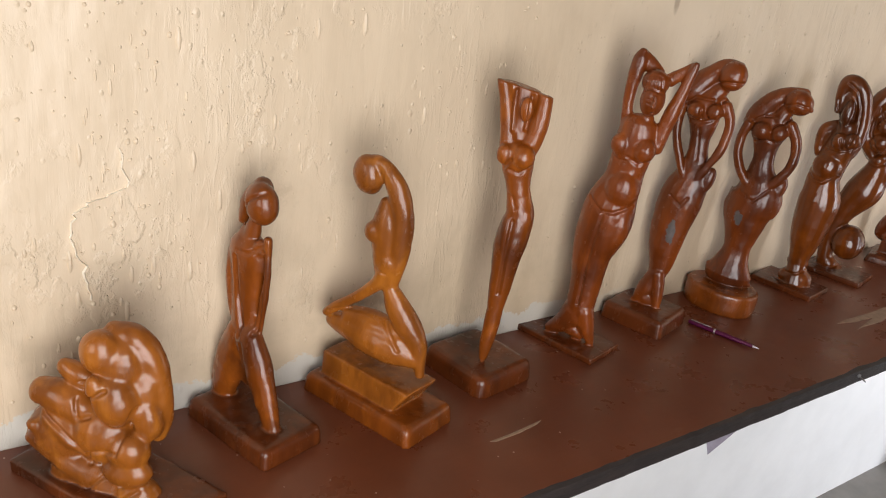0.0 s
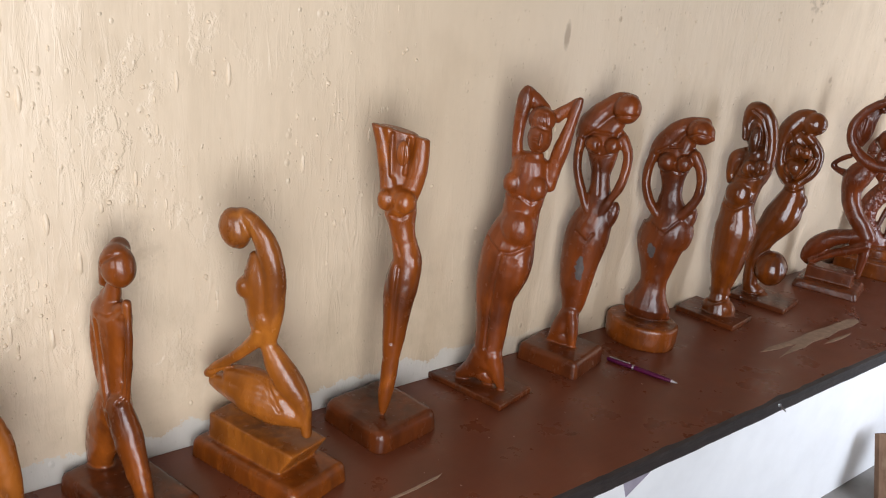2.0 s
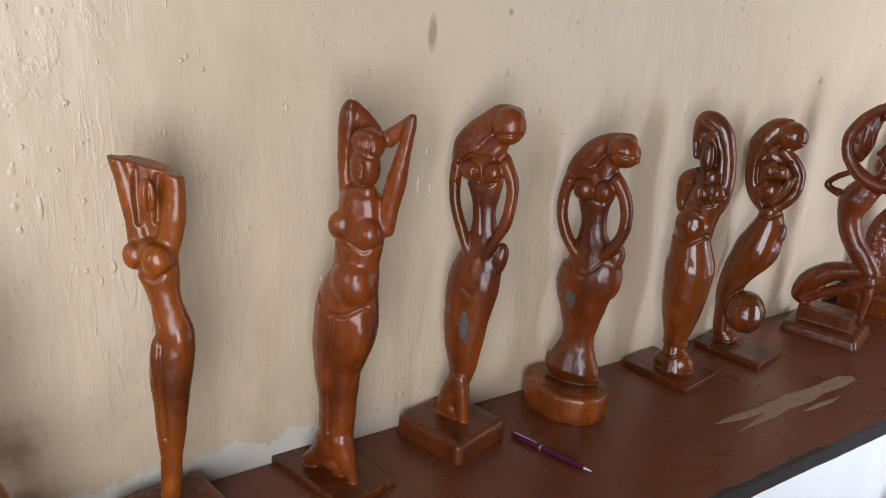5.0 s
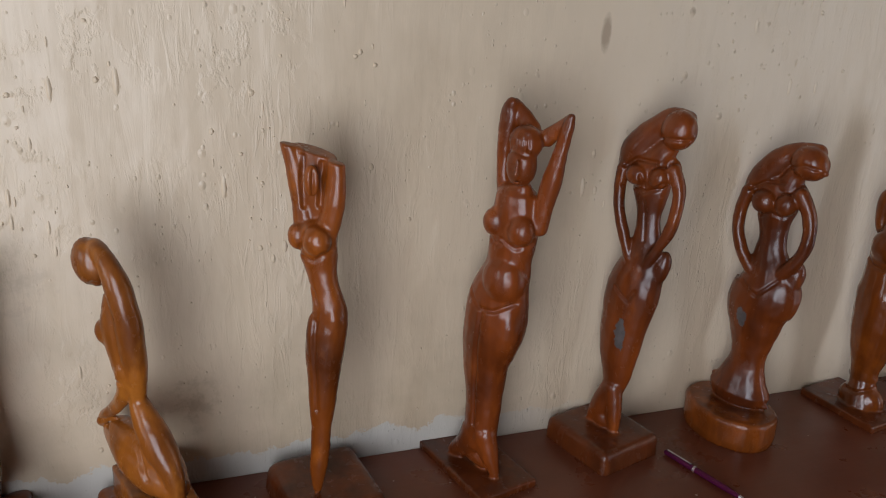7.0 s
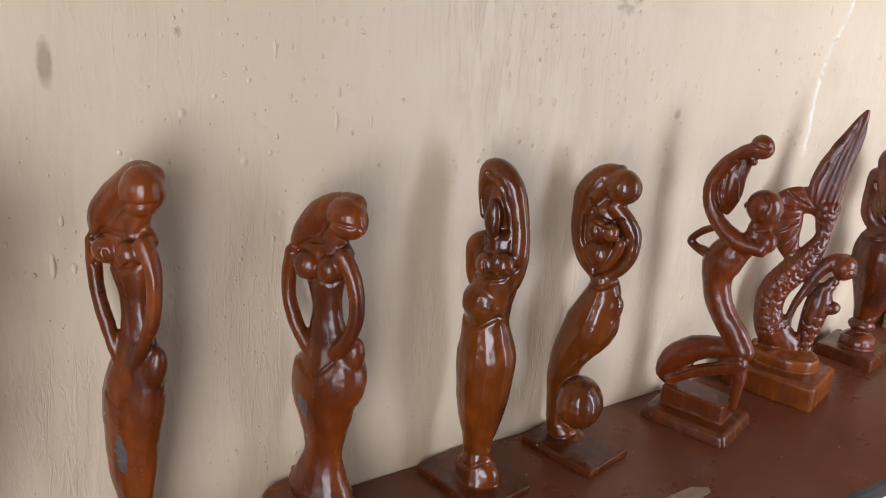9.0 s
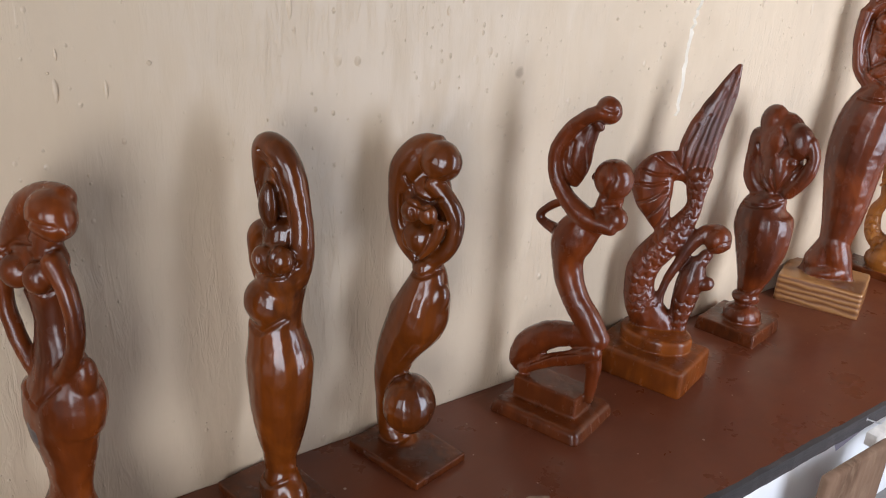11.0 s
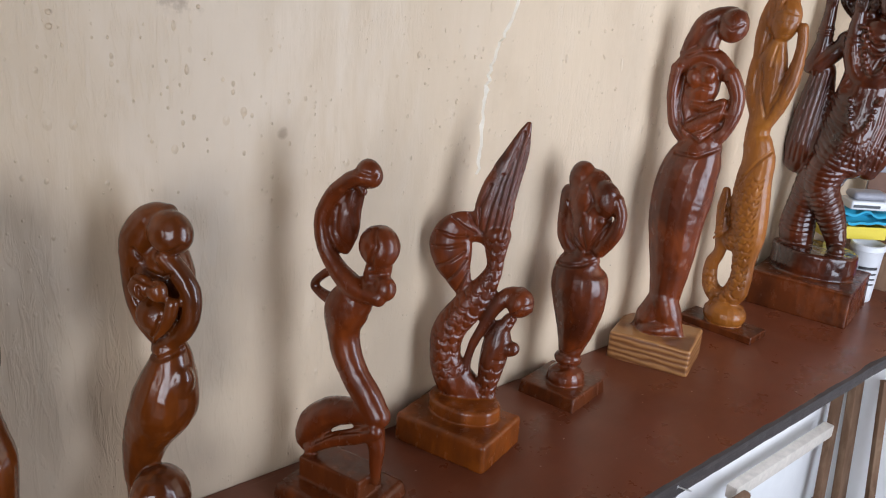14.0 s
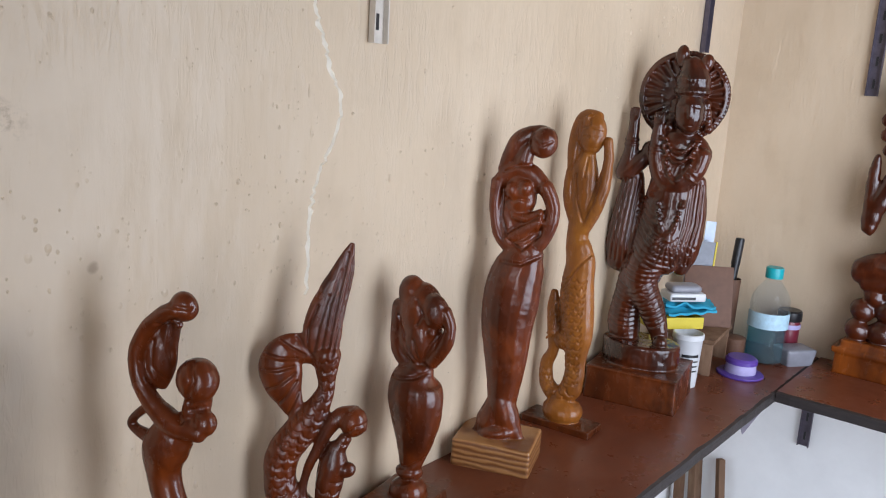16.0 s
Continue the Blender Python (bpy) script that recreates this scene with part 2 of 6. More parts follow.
ROSE = varnished("rose_walnut", (0.02912, 0.00441, 0.0008), (0.2464, 0.04704, 0.006), 0.42, 0.9)
GOLDEN = varnished("golden_mango", (0.13, 0.033, 0.0045), (0.45, 0.165, 0.023), 0.42, 0.6)
DEEP = varnished("deep_rosewood", (0.013, 0.0025, 0.0008), (0.13, 0.025, 0.0055), 0.36, 1.0)
PLINTH = varnished("plinth_brown", (0.02688, 0.00568, 0.00144), (0.2128, 0.049, 0.0088), 0.42, 0.7)
PATCH = plain("dark_filler_patch", (0.085, 0.07, 0.065), 0.45, vary=0.3, scale=80)
PLANK = varnished("raw_plank", (0.13, 0.07, 0.04), (0.30, 0.19, 0.12), 0.6, 0.0)
STEEL = plain("painted_steel", (0.10, 0.085, 0.11), 0.45, 0.3, 0.25, 60.0)
BRIGHT = plain("bare_steel", (0.62, 0.62, 0.64), 0.3, 0.9, 0.08)
PALE = plain("pale_wood", (0.66, 0.60, 0.52), 0.6, vary=0.12)
WHITE_PLASTIC = plain("white_plastic", (0.62, 0.63, 0.64), 0.35, vary=0.04)
GREY = plain("grey_card", (0.24, 0.25, 0.28), 0.6)
YELLOW = plain("yellow_card", (0.58, 0.46, 0.02), 0.5, vary=0.05)
BLUE = plain("blue_cloth", (0.03, 0.30, 0.45), 0.75, vary=0.12, scale=60)
TEAL = plain("teal_plastic", (0.02, 0.36, 0.40), 0.35, vary=0.05)
CARD = plain("brown_hardboard", (0.13, 0.062, 0.035), 0.65, vary=0.15)
BLACK = plain("black_plastic", (0.012, 0.012, 0.014), 0.35)
PURPLE = plain("purple_plastic", (0.10, 0.05, 0.30), 0.35, vary=0.1)
LILAC = plain("lilac_plastic", (0.42, 0.38, 0.62), 0.4, vary=0.1)
MAROON = plain("maroon_plastic", (0.16, 0.02, 0.035), 0.3, vary=0.1)
FROST = plain("cloudy_plastic", (0.24, 0.24, 0.27), 0.35, vary=0.1)
PLUM = plain("plum_lacquer", (0.10, 0.008, 0.05), 0.18, 0.35, 0.05)
STAIN = plain("bare_scraped_wood", (0.30, 0.20, 0.135), 0.7, vary=0.25, scale=90)
MORTAR = plain("pale_filler", (0.86, 0.79, 0.66), 0.6, vary=0.06)
PET = clear("clear_bottle_plastic", (0.95, 0.98, 1.0), 0.12)
WATER = clear("blue_tinted_water", (0.52, 0.86, 0.96), 0.12)
LABEL = plain("pale_label", (0.42, 0.60, 0.70), 0.5, vary=0.15, scale=70)


# ---- mesh helpers ----
def finish(name, bm, mat, parent=None, label="", smooth=True, loc=None):
    bmesh.ops.recalc_face_normals(bm, faces=bm.faces)
    me = bpy.data.meshes.new(name)
    bm.to_mesh(me)
    bm.free()
    for one in mat if isinstance(mat, (list, tuple)) else [mat]:
        me.materials.append(one)
    if smooth:
        me.shade_smooth()
        me.set_sharp_from_angle(angle=radians(38))
    ob = new(name, me)
    if parent:
        ob.parent = parent
    if loc is not None:
        ob.matrix_basis = loc
    return tagged(ob, label)


def part(name, bm, mat, parent, label=""):
    return finish(name, bm, mat, parent, label)


def thing(name, m, label, category, group="", kind=""):
    ob = new(name)
    ob.empty_display_size = 0.05
    ob.matrix_basis = m
    return tagged(ob, label, category, group, kind)


def box(bm, x0, x1, y0, y1, z0, z1, bevel=0.0, seg=2, mat=0):
    r = bmesh.ops.create_cube(bm, size=1.0)
    for v in r["verts"]:
        v.co = Vector((x0 + (v.co.x + 0.5) * (x1 - x0), y0 + (v.co.y + 0.5) * (y1 - y0), z0 + (v.co.z + 0.5) * (z1 - z0)))
    faces = {f for v in r["verts"] for f in v.link_faces}
    for f in faces:
        f.material_index = mat
    if bevel:
        bmesh.ops.bevel(bm, geom=list({e for f in faces for e in f.edges}), offset=bevel, segments=seg, affect="EDGES", profile=0.6)
    return bm


def boxed(*a, **k):
    return box(bmesh.new(), *a, **k)


def lathe(profile, seg=40, squash=1.0, bm=None):
    """A turned body from (radius, height) pairs."""
    bm = bm or bmesh.new()
    rings = []
    for r, z in profile:
        rings.append([bm.verts.new((r * math.cos(2 * math.pi * i / seg), squash * r * math.sin(2 * math.pi * i / seg), z)) for i in range(seg)])
    for a, b in zip(rings, rings[1:]):
        for i in range(seg):
            bm.faces.new((a[i], a[(i + 1) % seg], b[(i + 1) % seg], b[i]))
    bm.faces.new(rings[0][::-1]), bm.faces.new(rings[-1])
    return bm


def limb(bm, k, y, nodes, rib=None, sides=18):
    """A carved limb in centimetres: (across, up, half width) nodes in a plane y deep; k is its depth to its width; rib: folds of that share, so many."""
    p = [Vector((x, y, z)) for x, z, r in nodes]
    rad = [r for _, _, r in nodes]
    n = len(p)
    samples = []
    for i in range(n - 1):
        a, b, c, d = p[max(i - 1, 0)], p[i], p[i + 1], p[min(i + 2, n - 1)]
        ra, rb, rc, rd = rad[max(i - 1, 0)], rad[i], rad[i + 1], rad[min(i + 2, n - 1)]
        steps = 10 if rib else 6
        for s in range(steps + (i == n - 2)):
            u = s / steps
            w = (-0.5 * u + u * u - 0.5 * u**3, 1 - 2.5 * u * u + 1.5 * u**3, 0.5 * u + 2 * u * u - 1.5 * u**3, -0.5 * u * u + 0.5 * u**3)
            samples.append((a * w[0] + b * w[1] + c * w[2] + d * w[3], max(0.15, ra * w[0] + rb * w[1] + rc * w[2] + rd * w[3])))
    if rib:
        samples = [(c, r * (1 + rib[0] * math.sin(2 * math.pi * rib[1] * j / len(samples)))) for j, (c, r) in enumerate(samples)]
    # rounded ends
    t0, t1 = (samples[0][0] - samples[1][0]).normalized(), (samples[-1][0] - samples[-2][0]).normalized()
    r0, r1 = samples[0][1], samples[-1][1]
    head = [(samples[0][0] + t0 * r0 * 0.75 * math.sin(q), r0 * math.cos(q)) for q in (1.45, 1.1, 0.75, 0.4)]
    tail = [(samples[-1][0] + t1 * r1 * 0.75 * math.sin(q), r1 * math.cos(q)) for q in (0.4, 0.75, 1.1, 1.45)]
    samples = head + samples + tail
    rings = []
    for j, (c, r) in enumerate(samples):
        t = (samples[min(j + 1, len(samples) - 1)][0] - samples[max(j - 1, 0)][0]).normalized()
        deep = Vector((0, 1, 0))
        across = t.cross(deep).normalized()
        rings.append([bm.verts.new((c + across * r * math.cos(q) + deep * k * r * math.sin(q)) * 0.01) for q in (2 * math.pi * s / sides for s in range(sides))])
    for a, b in zip(rings, rings[1:]):
        for s in range(sides):
            bm.faces.new((a[s], a[(s + 1) % sides], b[(s + 1) % sides], b[s]))
    bm.faces.new(rings[0][::-1]), bm.faces.new(rings[-1])


BALL = [(0.0, 0.0, -1.0)] + [(math.cos(v) * math.cos(u), math.cos(v) * math.sin(u), math.sin(v)) for v in (math.pi * (k / 10 - 0.5) for k in range(1, 10)) for u in (2 * math.pi * s / 18 for s in range(18))] + [(0.0, 0.0, 1.0)]


def lump(bm, x, y, z, rx, ry, rz, turn=0):
    """A rounded mass in centimetres, turned clockwise by so many degrees as one faces it."""
    c, s = math.cos(radians(turn)), math.sin(radians(turn))
    vs = [bm.verts.new(((x + rx * p * c + rz * q * s) * 0.01, (y + ry * d) * 0.01, (z - rx * p * s + rz * q * c) * 0.01)) for p, d, q in BALL]
    last = len(vs) - 1
    for k in range(18):
        n = (k + 1) % 18
        bm.faces.new((vs[0], vs[1 + n], vs[1 + k]))
        bm.faces.new((vs[last], vs[last - 18 + k], vs[last - 18 + n]))
        for row in range(8):
            o = 1 + 18 * row
            bm.faces.new((vs[o + k], vs[o + n], vs[o + 18 + n], vs[o + 18 + k]))


def slant_top(bm, x0, z0, x1, z1):
    """Saws a figure off along a slope through two (across, up) places in centimetres."""
    for v in bm.verts:
        v.co.z = min(v.co.z, 0.01 * z0 + (z1 - z0) / (x1 - x0) * (v.co.x - 0.01 * x0))


def scale_lines(nodes, step=1.5, half=0.26, depth=0.17):
    """Chisel lines for rows of overlapping scales down a tail given by (across, up, half width) nodes."""
    out, row = [], 0
    for (x0, z0, r0), (x1, z1, r1) in zip(nodes, nodes[1:]):
        length = math.hypot(x1 - x0, z1 - z0)
        tx, tz = (x1 - x0) / length, (z1 - z0) / length
        n = max(1, round(length / step))
        for s in range(n):
            u = s / n
            x, z, rr = x0 + u * (x1 - x0), z0 + u * (z1 - z0), 0.92 * (r0 + u * (r1 - r0))
            many = max(2, round(rr / 0.85))
            wide = 2 * rr / many
            for c in range(-(row % 2), many):
                a = -rr + wide * (c + 0.5 * (row % 2))
                arc = [(x - tz * v + tx * d, z + tx * v + tz * d) for v, d in ((max(-rr, a), 0.0), (a + 0.25 * wide, 0.42 * step), (a + 0.75 * wide, 0.42 * step), (min(rr, a + wide), 0.0)) if abs(v) <= rr]
                if len(arc) > 1:
                    out.append((half, depth, arc))
            row += 1
    return out


def ring_lines(nodes, step=1.25, half=0.3, depth=0.22, sag=0.5):
    """Chisel lines for cloth folds that run across a limb given by (across, up, half width) nodes."""
    out = []
    for (x0, z0, r0), (x1, z1, r1) in zip(nodes, nodes[1:]):
        length = math.hypot(x1 - x0, z1 - z0)
        tx, tz = (x1 - x0) / length, (z1 - z0) / length
        n = max(1, round(length / step))
        for s in range(n):
            u = s / n
            x, z, rr = x0 + u * (x1 - x0), z0 + u * (z1 - z0), r0 + u * (r1 - r0)
            out.append((half, depth, [(x - tz * v * rr + tx * d, z + tx * v * rr + tz * d) for v, d in ((-1.0, -sag), (-0.4, 0.3 * sag), (0.4, 0.3 * sag), (1.0, -sag))]))
    return out


def lean(bm, foot, head, high):
    """Tips the whole figure back or forward: its depth shifts from foot to head, in centimetres."""
    for v in bm.verts:
        v.co.y += 0.01 * (foot + (head - foot) * v.co.z * 100 / high)


def slab(bm, x0, x1, y0, y1, z0, z1, bevel, taper=0.0, turn=0.0, mat=0, lean=0.0):
    """A plinth block in centimetres with worn edges; taper draws the top in, lean skews its front."""
    t = bmesh.new()
    box(t, x0, x1, y0, y1, z0, z1)
    cx, cy = (x0 + x1) / 2, (y0 + y1) / 2
    for v in t.verts:
        if v.co.z > (z0 + z1) / 2:
            v.co.x = cx + (v.co.x - cx) * (1 - taper)
            v.co.y = cy + (v.co.y - cy) * (1 - taper)
    if bevel:
        up = [e for e in t.edges if abs(e.verts[0].co.z - e.verts[1].co.z) > 0.5 * (z1 - z0)]
        bmesh.ops.bevel(t, geom=up, offset=bevel, segments=4, affect="EDGES", profile=0.5)
        rim = [e for e in t.edges if e.verts[0].co.z > z1 - 1e-4 and e.verts[1].co.z > z1 - 1e-4]
        bmesh.ops.bevel(t, geom=rim, offset=min(bevel, 0.35 * (z1 - z0)), segments=3, affect="EDGES", profile=0.5)
    m = Matrix.Diagonal((0.01, 0.01, 0.01, 1)) @ Matrix.Rotation(radians(turn), 4, "Z")
    bmesh.ops.transform(t, matrix=m, verts=t.verts)
    me = bpy.data.meshes.new("slab")
    t.to_mesh(me)
    t.free()
    old = len(bm.faces)
    bm.from_mesh(me)
    bpy.data.meshes.remove(me)
    bm.faces.ensure_lookup_table()
    for f in bm.faces[old:]:
        f.material_index = mat


SHELF_Z = 0.9


def chisel(bm, grooves):
    """Cuts chisel lines into the front of a fused figure: (half width, depth, (across, up) points), in centimetres."""
    if not grooves:
        return
    bm.normal_update()
    co = np.array([v.co for v in bm.verts]) * 100
    no = np.array([v.normal for v in bm.verts])
    sink = np.zeros(len(co))
    flat = co[:, [0, 2]]
    for half, depth, pts in grooves:
        for p, q in zip(pts, pts[1:]):
            p, q = np.array(p), np.array(q)
            u = np.clip(((flat - p) @ (q - p)) / max(1e-6, (q - p) @ (q - p)), 0, 1)
            dist = np.linalg.norm(flat - (p + u[:, None] * (q - p)), axis=1)
            cut = depth * np.clip(1 - (dist / half) ** 2, 0, 1) ** 1.5 * np.clip(-1.6 * no[:, 1], 0, 1)
            sink = np.maximum(sink, cut)
    for v, s in zip(bm.verts, sink):
        if s > 0:
            v.co -= v.normal * (s * 0.01)
    near = [v for v, s in zip(bm.verts, sink) if s > 0]
    bmesh.ops.smooth_vert(bm, verts=near, factor=0.3, use_axis_x=True, use_axis_y=True, use_axis_z=True)


def sculpture(name, figure, plinth, mats, x, y, turn, label, top, voxel=0.0021, smooth=7, z=SHELF_Z, grooves=(), patches=(), face=None):
    """One carved piece: the figure's masses and the plinth are fused into one skin and smoothed; below top (centimetres) it has the plinth's stain; face: the figure's own turn, where its plinth stands askew to it."""
    bm = bmesh.new()
    figure(bm)
    for v in bm.verts:
        v.co.z = max(v.co.z, 0.004)
    face = turn - 90 if face is None else face
    block = len(bm.verts)
    plinth(bm)
    bm.verts.ensure_lookup_table()
    bmesh.ops.rotate(bm, cent=(0, 0, 0), matrix=Matrix.Rotation(radians(turn - 90 - face), 3, "Z"), verts=bm.verts[block:])
    bmesh.ops.recalc_face_normals(bm, faces=bm.faces)
    raw = bpy.data.meshes.new("masses")
    bm.to_mesh(raw)
    bm.free()
    tmp = new("masses", raw)
    r = tmp.modifiers.new("fuse", "REMESH")
    r.mode, r.voxel_size = "VOXEL", voxel
    graph = bpy.context.evaluated_depsgraph_get()
    fused = bpy.data.meshes.new_from_object(tmp.evaluated_get(graph))
    bpy.data.objects.remove(tmp)
    bpy.data.meshes.remove(raw)
    bm = bmesh.new()
    bm.from_mesh(fused)
    bpy.data.meshes.remove(fused)
    upper = [v for v in bm.verts if v.co.z > top * 0.01 + 0.001]
    lower = [v for v in bm.verts if 0.002 < v.co.z <= top * 0.01 + 0.001]
    for i in range(smooth):
        bmesh.ops.smooth_vert(bm, verts=upper, factor=0.5, use_axis_x=True, use_axis_y=True, use_axis_z=True)
    for i in range(2):
        bmesh.ops.smooth_vert(bm, verts=lower, factor=0.5, use_axis_x=True, use_axis_y=True, use_axis_z=True)
    bm.normal_update()
    for v in bm.verts:
        p = v.co * 42
        w = 0.0008 if v.co.z > top * 0.01 + 0.001 else 0.0005
        v.co += v.normal * (w * noise.noise(p + Vector((x * 9, 0, 0))) + 0.5 * w * noise.noise(p * 2.3))
        v.co.z = max(v.co.z, 0.0)
    chisel(bm, grooves)
    for f in bm.faces:
        f.material_index = int(f.calc_center_median().z < top * 0.01 + 0.0012)
    for px, pz, rx, rz in patches:
        for f in bm.faces:
            c = f.calc_center_median() * 100
            if f.normal.y < 0 and ((c.x - px) / rx) ** 2 + ((c.z - pz) / rz) ** 2 < 1 + 0.8 * noise.noise(c * 1.5):
                f.material_index = 2
    me = bpy.data.meshes.new(name)
    bm.to_mesh(me)
    bm.free()
    for one in mats:
        me.materials.append(one)
    me.shade_smooth()
    ob = new(name, me)
    ob.matrix_basis = pose(x, y, z, 0, 0, face)
    return tagged(ob, label, "sculpture", "carved wooden sculptures on the shelf")


# ---- the room ----
X0, X1, Y0, ZC = -1.6, 4.07, -1.98, 2.75
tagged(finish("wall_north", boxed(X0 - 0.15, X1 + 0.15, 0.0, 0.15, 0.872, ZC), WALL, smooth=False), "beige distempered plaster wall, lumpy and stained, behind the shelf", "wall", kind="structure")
tagged(finish("wall_north_lower", boxed(X0 - 0.15, X1 + 0.15, 0.003, 0.15, 0.0, 0.872), WHITE, smooth=False), "white limewashed wall below the shelf", "wall", kind="structure")
tagged(finish("wall_east", boxed(X1, X1 + 0.15, Y0 - 0.15, 0.0, 0.872, ZC), WALL, smooth=False), "beige distempered side wall at the shelf's end", "wall", kind="structure")
tagged(finish("wall_east_lower", boxed(X1 + 0.003, X1 + 0.15, Y0 - 0.15, 0.0, 0.0, 0.872), WHITE, smooth=False), "white limewashed side wall below the shelf", "wall", kind="structure")


def wall_with_hole(name, along_x, a0, a1, h0, h1, d0, d1, z0, z1, label):
    bm = bmesh.new()
    for p0, p1, q0, q1 in ((a0, h0, 0, ZC), (h1, a1, 0, ZC), (h0, h1, 0, z0), (h0, h1, z1, ZC)):
        if p1 - p0 > 0.001 and q1 - q0 > 0.001:
            box(bm, p0, p1, d0, d1, q0, q1) if along_x else box(bm, d0, d1, p0, p1, q0, q1)
    return tagged(finish(name, bm, DRAB, smooth=False), label, "wall", kind="structure")


wall_with_hole("wall_south", True, X0, 1.45, -0.92, 0.42, Y0 - 0.15, Y0, 0.45, 2.35, "unseen wall darkened against bounce, with a wide opening to daylight")
wall_with_hole("wall_south_end", True, 1.45, X1, 2.1, 3.8, Y0 - 0.15, Y0, 0.55, 2.35, "unseen wall darkened against bounce, with a second opening to daylight")
wall_with_hole("wall_west", False, Y0 - 0.15, 0.0, -1.36, -0.54, X0 - 0.15, X0, 0.98, 2.22, "unseen side wall darkened against bounce, with a window opening")
tagged(finish("floor", boxed(X0 - 0.15, X1 + 0.15, Y0 - 0.15, 0.15, -0.1, 0.0), FLOOR, smooth=False), "grey cement floor", "floor", kind="structure")
tagged(finish("ceiling", boxed(X0 - 0.15, X1 + 0.15, Y0 - 0.15, 0.15, ZC, ZC + 0.12), CEIL, smooth=False), "unseen ceiling darkened against bounce", "ceiling", kind="structure")
tagged(finish("ground", boxed(-30, 30, -40, Y0 - 0.16, -0.2, -0.12), FLOOR, smooth=False), "bare ground outside the openings", "ground", kind="structure")


# ---- shelves ----
def ragged_board(name, x0, x1, y0, y1, z1, thick, label, worn):
    """A painted board whose front edge is chipped bare; worn: the side whose edge shows, y or x."""
    bm = bmesh.new()
    count = int((x1 - x0 if worn == "y" else y1 - y0) / 0.012)
    rows = []
    for i in range(count + 1):
        u = i / count
        chip = 0.004 * noise.noise((u * count * 0.45, 3.1, 0)) + 0.007 * max(0, noise.noise((u * count * 0.13, 9.7, 0)))
        if worn == "y":
            x = x0 + u * (x1 - x0)
            rows.append([(x, y1, z1), (x, y0 + 0.006 + max(0, chip), z1), (x, y0 + 0.001 + chip * 0.3, z1 - 0.0035), (x, y0 + chip * 0.3, z1 - thick), (x, y1, z1 - thick)])
        else:
            y = y0 + u * (y1 - y0)
            rows.append([(x1, y, z1), (x0 + 0.006 + max(0, chip), y, z1), (x0 + 0.001 + chip * 0.3, y, z1 - 0.0035), (x0 + chip * 0.3, y, z1 - thick), (x1, y, z1 - thick)])
    e = thing(name, pose(0, 0, 0), label, "shelf")
    bm.free()
    for piece, mat, sides in (("board", SHELF, (0, 3, 4)), ("worn_edge", EDGE, (1, 2))):
        bm = bmesh.new()
        verts = [[bm.verts.new(c) for c in r] for r in rows]
        for a, b in zip(verts, verts[1:]):
            for k in sides:
                bm.faces.new((a[k], a[(k + 1) % 5], b[(k + 1) % 5], b[k]))
        if piece == "board":
            bm.faces.new(verts[0]), bm.faces.new(verts[-1][::-1])
        else:
            bmesh.ops.delete(bm, geom=[v for v in bm.verts if not v.link_faces], context="VERTS")
        finish(piece, bm, mat, e, "chipped blackened edge" if piece == "worn_edge" else "", smooth=False)
    return e


ragged_board("wall_shelf", X0 + 0.3, X1 - 0.002, -0.362, -0.002, SHELF_Z, 0.027, "long dark brown painted board shelf with a chipped front edge", "y")
ragged_board("wall_shelf", 3.668, X1 - 0.002, -2.2, -0.364, SHELF_Z + 0.003, 0.028, "dark brown painted side shelf meeting the long shelf", "x")


GUSSET = plain("lilac_grey_steel", (0.30, 0.27, 0.33), 0.4, 0.2, 0.2, 50.0)


def shelf_bracket(x):
    """A pressed-steel arm under the board, its end cut to a point, on a short wall leg."""
    top = SHELF_Z - 0.0275
    m = thing("shelf_bracket", pose(x, 0, 0), "grey painted steel bracket under the shelf", "bracket", "shelf brackets")
    bm = bmesh.new()
    box(bm, -0.018, 0.018, -0.345, -0.004, top - 0.003, top)
    part("arm", bm, STEEL, m)
    bm = bmesh.new()
    for sx in (-0.0015, 0.0015):
        pts = [(sx, -0.358, top - 0.003), (sx, -0.292, top - 0.003), (sx, -0.322, top - 0.075)]
        bm.faces.new([bm.verts.new(p) for p in pts])
    bm.verts.ensure_lookup_table()
    for i in range(3):
        bm.faces.new((bm.verts[i], bm.verts[(i + 1) % 3], bm.verts[3 + (i + 1) % 3], bm.verts[3 + i]))
    part("gusset", bm, GUSSET, m)
    bm = bmesh.new()
    box(bm, -0.018, 0.018, -0.004, -0.001, top - 0.22, top)
    part("wall_leg", bm, STEEL, m)


for bx in (-0.2, 1.115, 2.53, 3.58):
    shelf_bracket(bx)


def upright(name, m, length, label, mat=STEEL):
    """A slotted channel fixed to a wall: two flanges, a back and black bars that paint the slots' dark."""
    e = thing(name, m, label, "wall upright", "slotted wall uprights")
    bm = bmesh.new()
    box(bm, -0.015, 0.015, -0.003, 0.0, 0, length)
    part("back", bm, mat, e)
    for s in (-1, 1):
        bm = bmesh.new()
        box(bm, s * 0.015 - 0.0012, s * 0.015 + 0.0012, -0.014, -0.003, 0, length)
        part("flange", bm, mat, e)
    for i in range(int(length / 0.06)):
        bm = bmesh.new()
        box(bm, -0.003, 0.003, -0.0045, -0.0032, 0.02 + i * 0.06, 0.045 + i * 0.06)
        part("slot", bm, BLACK, e)


